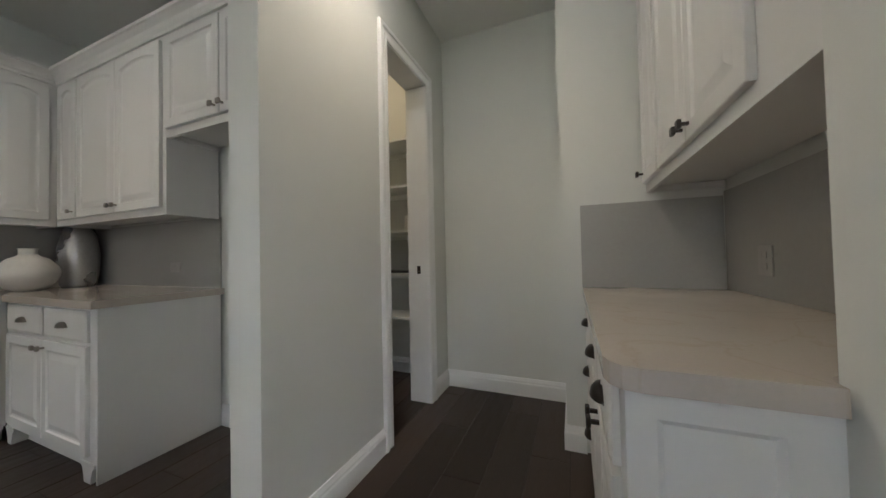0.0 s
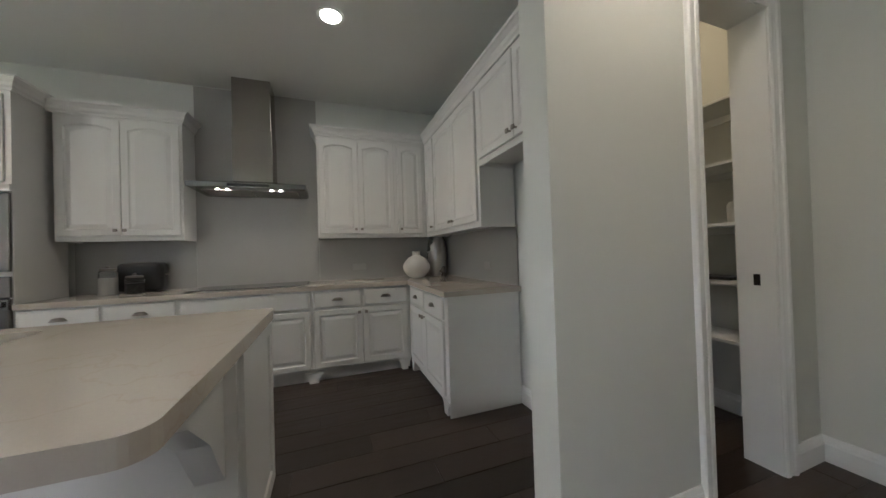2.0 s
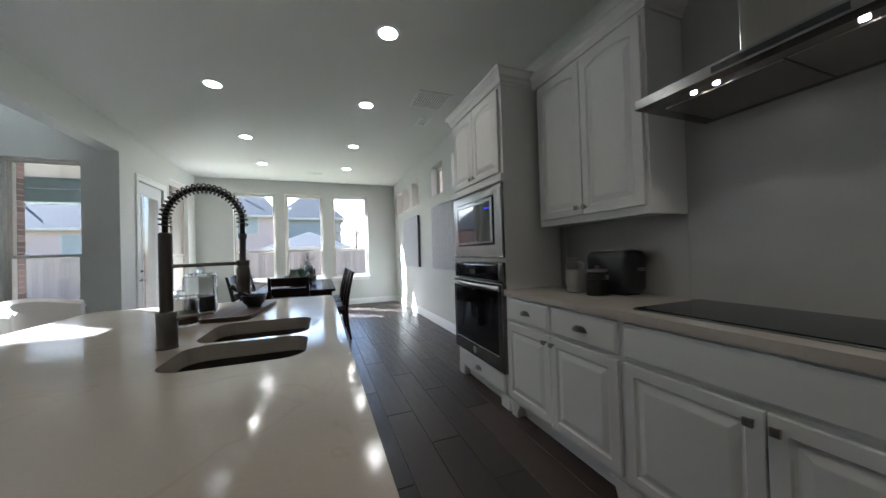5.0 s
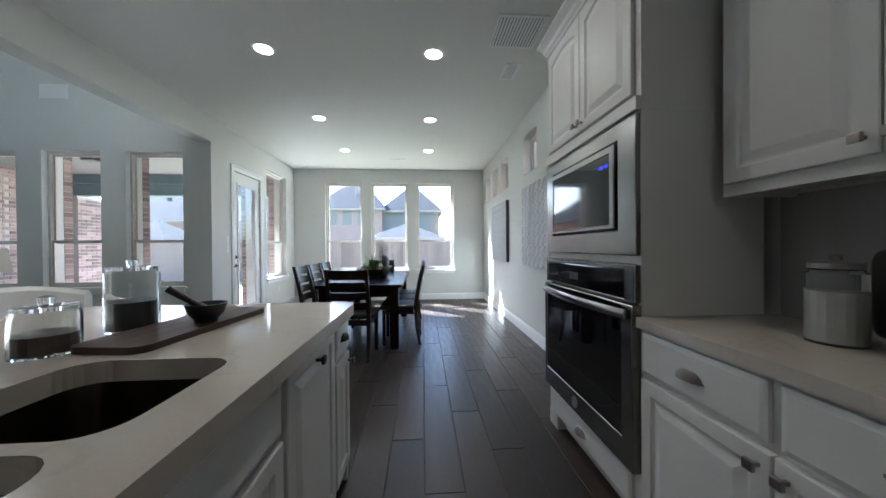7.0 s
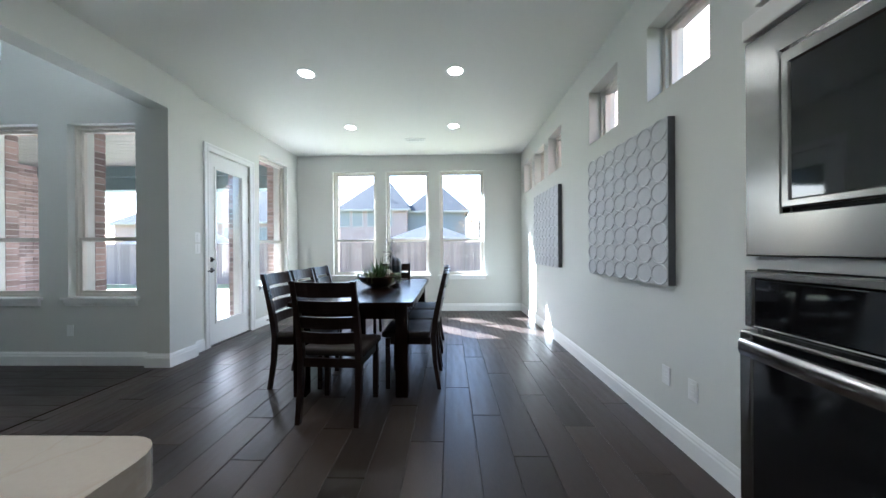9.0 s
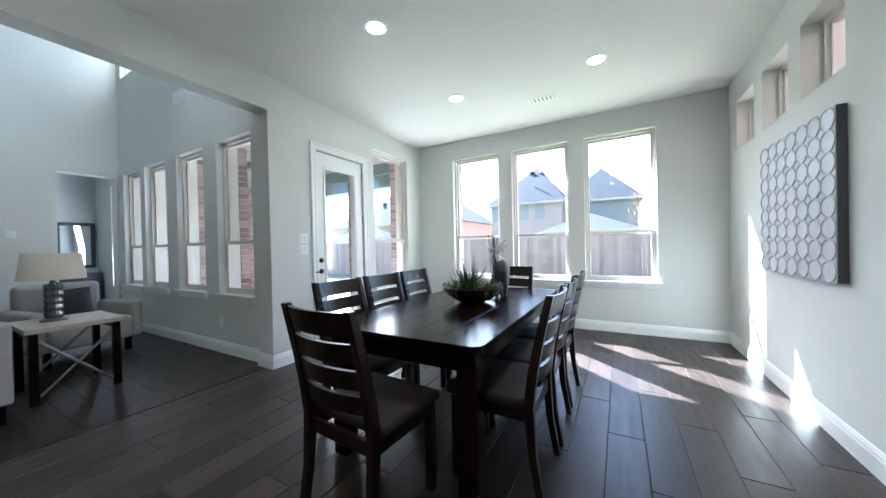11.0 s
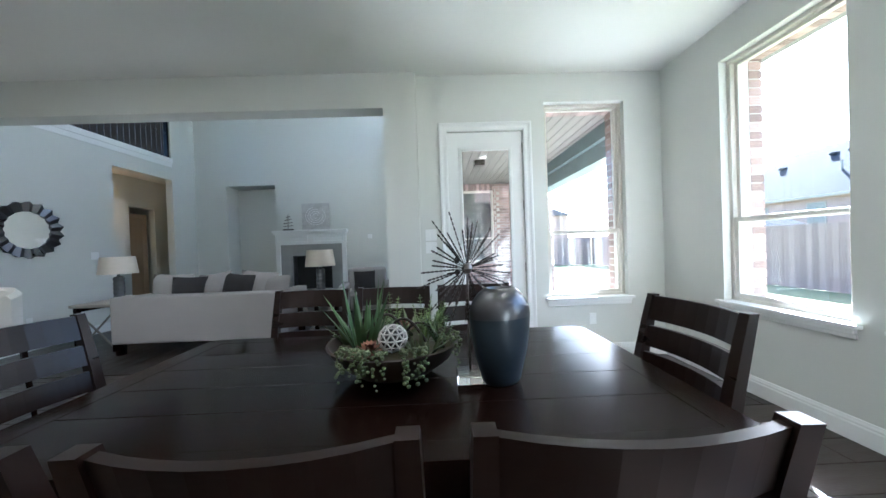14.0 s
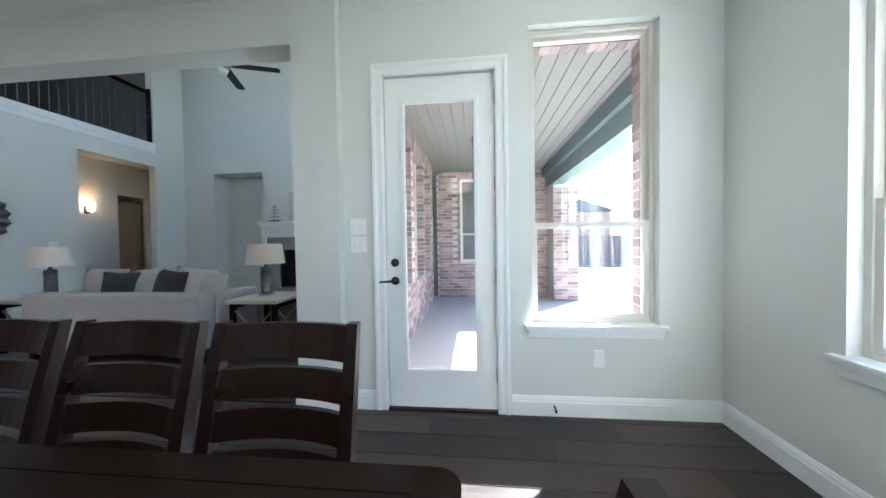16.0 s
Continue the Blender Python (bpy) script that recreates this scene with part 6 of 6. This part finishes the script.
def fence(name, axis, at, lo, hi, label):
    f = thing(name, (0, 0, GZ), label, "fence")
    w = 0.142
    n = int((hi - lo) / (w + 0.004))
    me = mesh("board", one(-w / 2, -0.009, 0, w / 2, 0.009, 1.82), FENCE)
    for i in range(n):
        b = new("board", me)
        b.parent = f
        u = lo + (i + 0.5) * (w + 0.004)
        b.matrix_basis = pose(at if axis == "x" else u, u if axis == "x" else at, random.uniform(-0.01, 0.01), 0, 0, 90 if axis == "x" else 0)
    for z in (0.3, 1.0, 1.6):
        bm = one(at + 0.012, lo, z, at + 0.05, hi, z + 0.09) if axis == "x" else one(lo, at - 0.05, z, hi, at - 0.012, z + 0.09)
        part("rail", bm, FENCE, f)
    return f


fence("wooden_fence", "y", -16.0, -12.0, 18.0, "weathered cedar board fence behind the yard")
fence("wooden_fence", "x", 18.0, -16.0, -4.0, "weathered cedar board fence beside the yard")


def house(name, x0, x1, y0, y1, eave, ridge, m, label, wins=(), hip=2.5):
    h = thing(name, (0, 0, GZ), label, "house")
    part("wall", one(x0, y0, 0, x1, y1, eave), m, h)
    bm = bmesh.new()
    o = 0.45
    c = [(x0 - o, y0 - o), (x1 + o, y0 - o), (x1 + o, y1 + o), (x0 - o, y1 + o)]
    lowv = [bm.verts.new((x, y, eave)) for x, y in c]
    ym = (y0 + y1) / 2
    r = [bm.verts.new((x0 + hip, ym, ridge)), bm.verts.new((x1 - hip, ym, ridge))]
    for q in ((lowv[0], lowv[1], r[1], r[0]), (lowv[1], lowv[2], r[1]), (lowv[2], lowv[3], r[0], r[1]), (lowv[3], lowv[0], r[0]), (lowv[3], lowv[2], lowv[1], lowv[0])):
        bm.faces.new(q)
    part("roof", bm, ROOFM, h)
    part("fascia", boxes((x0 - o, y1 + o, eave - 0.15, x1 + o, y1 + o + 0.03, eave + 0.03), (x1 + o, y0 - o, eave - 0.15, x1 + o + 0.03, y1 + o, eave + 0.03)), FARTRIM, h)
    for wx, wz, ww, wh in wins:
        w = part("window", boxes((wx - ww / 2 - 0.06, y1 + 0.002, wz - 0.06, wx + ww / 2 + 0.06, y1 + 0.05, wz + wh + 0.06)), FARTRIM, h)
        part("window_pane", one(wx - ww / 2, y1 + 0.051, wz, wx + ww / 2, y1 + 0.06, wz + wh), FARPANE, w)
    return h


# Matt pale grey stands in for sky reflected in the distant panes.
FARPANE = mat("far_pane_sky_tone", (0.20, 0.195, 0.185), 0.6, vary=0.2, scale=1)
FARB = mat("far_brick", (0.33, 0.24, 0.215), 0.9, vary=0.25, scale=2, fine=30, bump=0.3)
big = house("neighbour_house", 1.7, 8.5, -46, -34, 5.5, 10.2, FARB, "two-storey pale brick house with grey hip roof", [(x, 3.85, 0.95, 1.6) for x in (8.0, 6.72, 5.2, 3.7)], 3.3)
grey = house("neighbour_house", -4.3, 1.695, -45, -35, 5.4, 9.3, SIDING, "grey sided house with hip roof and no windows", [], 3.0)
house("garden_shed", -3.4, 0.3, -23.5, -19.8, 2.1, 3.1, SIDING, "low garden shed with pale hip roof", [], 1.8)
far = house("neighbour_house", 12.5, 32, -46, -34, 4.3, 9.2, FARB, "long brick house with broad grey hip roof", [(x, 2.3, 1.1, 1.5) for x in (14.5, 16.2, 20.0, 24.0, 27.5, 29.2)], 6.0)
house("garden_shed", 12.3, 15.9, -23.6, -20, 1.85, 3.4, SIDING, "garden shed with pyramid shingle roof", [], 1.8)
house("neighbour_house", 36, 46, -22, -8, 4.8, 8.4, FARB, "brick house beyond the side fence", [], 3.5)


def roof_vents(h, eave, ridge, y1, spots):
    """Low box vents and one pipe on the slope that faces the yard."""
    k = (ridge - eave) / 6.45
    for x, d in spots:
        z = eave + k * d
        part("roof_vent", one(x - 0.22, y1 + 0.45 - d - 0.25, z - 0.05, x + 0.22, y1 + 0.45 - d + 0.25, z + 0.14, bevel=0.03), ROOFM, h)
    x, d = spots[0][0] - 0.9, 2.6
    part("roof_pipe", one(x - 0.05, y1 + 0.45 - d - 0.05, eave + k * d - 0.1, x + 0.05, y1 + 0.45 - d + 0.05, eave + k * d + 0.7), FARTRIM, h)


roof_vents(big, 5.5, 10.2, -34, [(5.6, 5.4), (4.6, 5.4)])
roof_vents(far, 4.3, 9.2, -34, [(21.0, 4.8), (22.2, 4.8), (25.5, 4.2), (19.6, 4.0)])
bm = bmesh.new()
section = [(-4.70, 3.10), (0.20, 5.40), (0.20, 5.52), (-4.70, 3.24)]
ends = [[bm.verts.new((x, yy, z)) for x, z in section] for yy in (-8.50, 3.0)]
for i in range(4):
    bm.faces.new((ends[0][i], ends[0][(i + 1) % 4], ends[1][(i + 1) % 4], ends[1][i]))
bm.faces.new(ends[0])
bm.faces.new(ends[1])
structure("roof", bm, ROOFM, "grey shingle roof over the kitchen and dining room")
structure("wall_gable", boxes((-4.24, -8.28, 3.102, 0.20, -8.10, 3.25)), SIDING, "grey wall strip under the roof")
structure("eave_soffit", one(-4.5, -8.50, 2.695, 0.3, -8.385, 2.78), SIDING, "grey-green soffit over the dining windows")


def tree(loc, hgt, r, label):
    t = thing("tree", loc, label, "tree")
    bm = tube(bmesh.new(), [(0, 0, 0), (0.03, 0.02, hgt * 0.3), (-0.02, 0.05, hgt * 0.7), (0, 0, hgt * 0.9)], [0.12, 0.09, 0.05, 0.02], 8)
    tips = []
    for i in range(14):
        a, z = i * 2.4, hgt * random.uniform(0.35, 0.8)
        e = Vector((math.cos(a) * r * random.uniform(0.5, 1), math.sin(a) * r * random.uniform(0.5, 1), z + r * random.uniform(0.2, 0.7)))
        tube(bm, [(0, 0, z), tuple(e * 0.5 + Vector((0, 0, z * 0.5 + 0.1))), tuple(e)], [0.035, 0.02, 0.008], 5)
        tips.append(e)
    part("trunk", bm, WALNUT, t)
    bm = bmesh.new()
    for e in tips:
        for k in range(90):
            p = e + Vector((random.gauss(0, r * 0.28), random.gauss(0, r * 0.28), random.gauss(0, r * 0.24)))
            m = Matrix.Translation(p) @ Euler((random.uniform(0, 6), random.uniform(0, 6), random.uniform(0, 6))).to_matrix().to_4x4()
            s = random.uniform(0.05, 0.10)
            vs = [bm.verts.new(m @ Vector(q)) for q in ((-s, 0, 0), (0, -s * 0.4, 0.01), (s, 0, 0), (0, s * 0.4, 0.01))]
            bm.faces.new(vs)
    tagged(part("crown", bm, mat("autumn_leaf", (0.22, 0.13, 0.06), 0.7, vary=0.4, island=0.8), t, "sparse reddish leaves"), kind="stuff")


tree((-4.9, -26.0, GZ), 4.6, 1.5, "young tree with sparse reddish leaves")

# ---- floors, piece by piece ----
random.seed(3)
fl = thing("floor", (0, 0, -0.0035), "dark wood-look plank tile floor in running bond", "", kind="structure")
PW, PL = 0.197, 1.197
shared = {}
col = 0
x = -3.985
while x < 0.30:
    x1 = min(x + PW, 0.318)
    y = -8.03 - (PL + 0.003) * ((col * 0.37) % 1.0)
    while y < 2.86:
        a, b = max(y, -8.028), min(y + PL, 2.858)
        if b - a > 0.05:
            key = (round(x1 - x, 3), round(b - a, 3))
            if key not in shared:
                shared[key] = mesh("plank_tile", box(bmesh.new(), 0, 0, -0.006, key[0] - 0.0015, key[1] - 0.0015, 0.0035, bevel=0.0015, seg=1), PLANK)
            o = new("plank_tile", shared[key])
            o.parent = fl
            o.location = (x, a, 0)
        y += PL + 0.003
    x += PW + 0.003
    col += 1
fw = thing("floor_family", (0, 0, 0), "very dark hand-scraped wood floor", "", kind="structure")
boards = {}
y = -5.20
while y < 3.0:
    xx = 0.326 - 0.1 * random.randint(0, 12)
    while xx < 6.2:
        L = 0.1 * random.randint(11, 22)
        a, b = max(xx, 0.326), min(xx + L, 6.2)
        if b - a > 0.03:
            key = round(b - a, 3)
            if key not in boards:
                boards[key] = mesh("floor_board", box(bmesh.new(), 0, 0, -0.012, key - 0.002, 0.165, 0.0, bevel=0.0015, seg=1), HARDWOOD)
            o = new("floor_board", boards[key])
            o.parent = fw
            o.location = (a, y, 0)
        xx += L
    y += 0.167
structure("trim_floor_strip", one(0.319, -5.09, -0.01, 0.325, -0.15, 0.003), ESPRESSO, "dark strip between tile and wood floors")
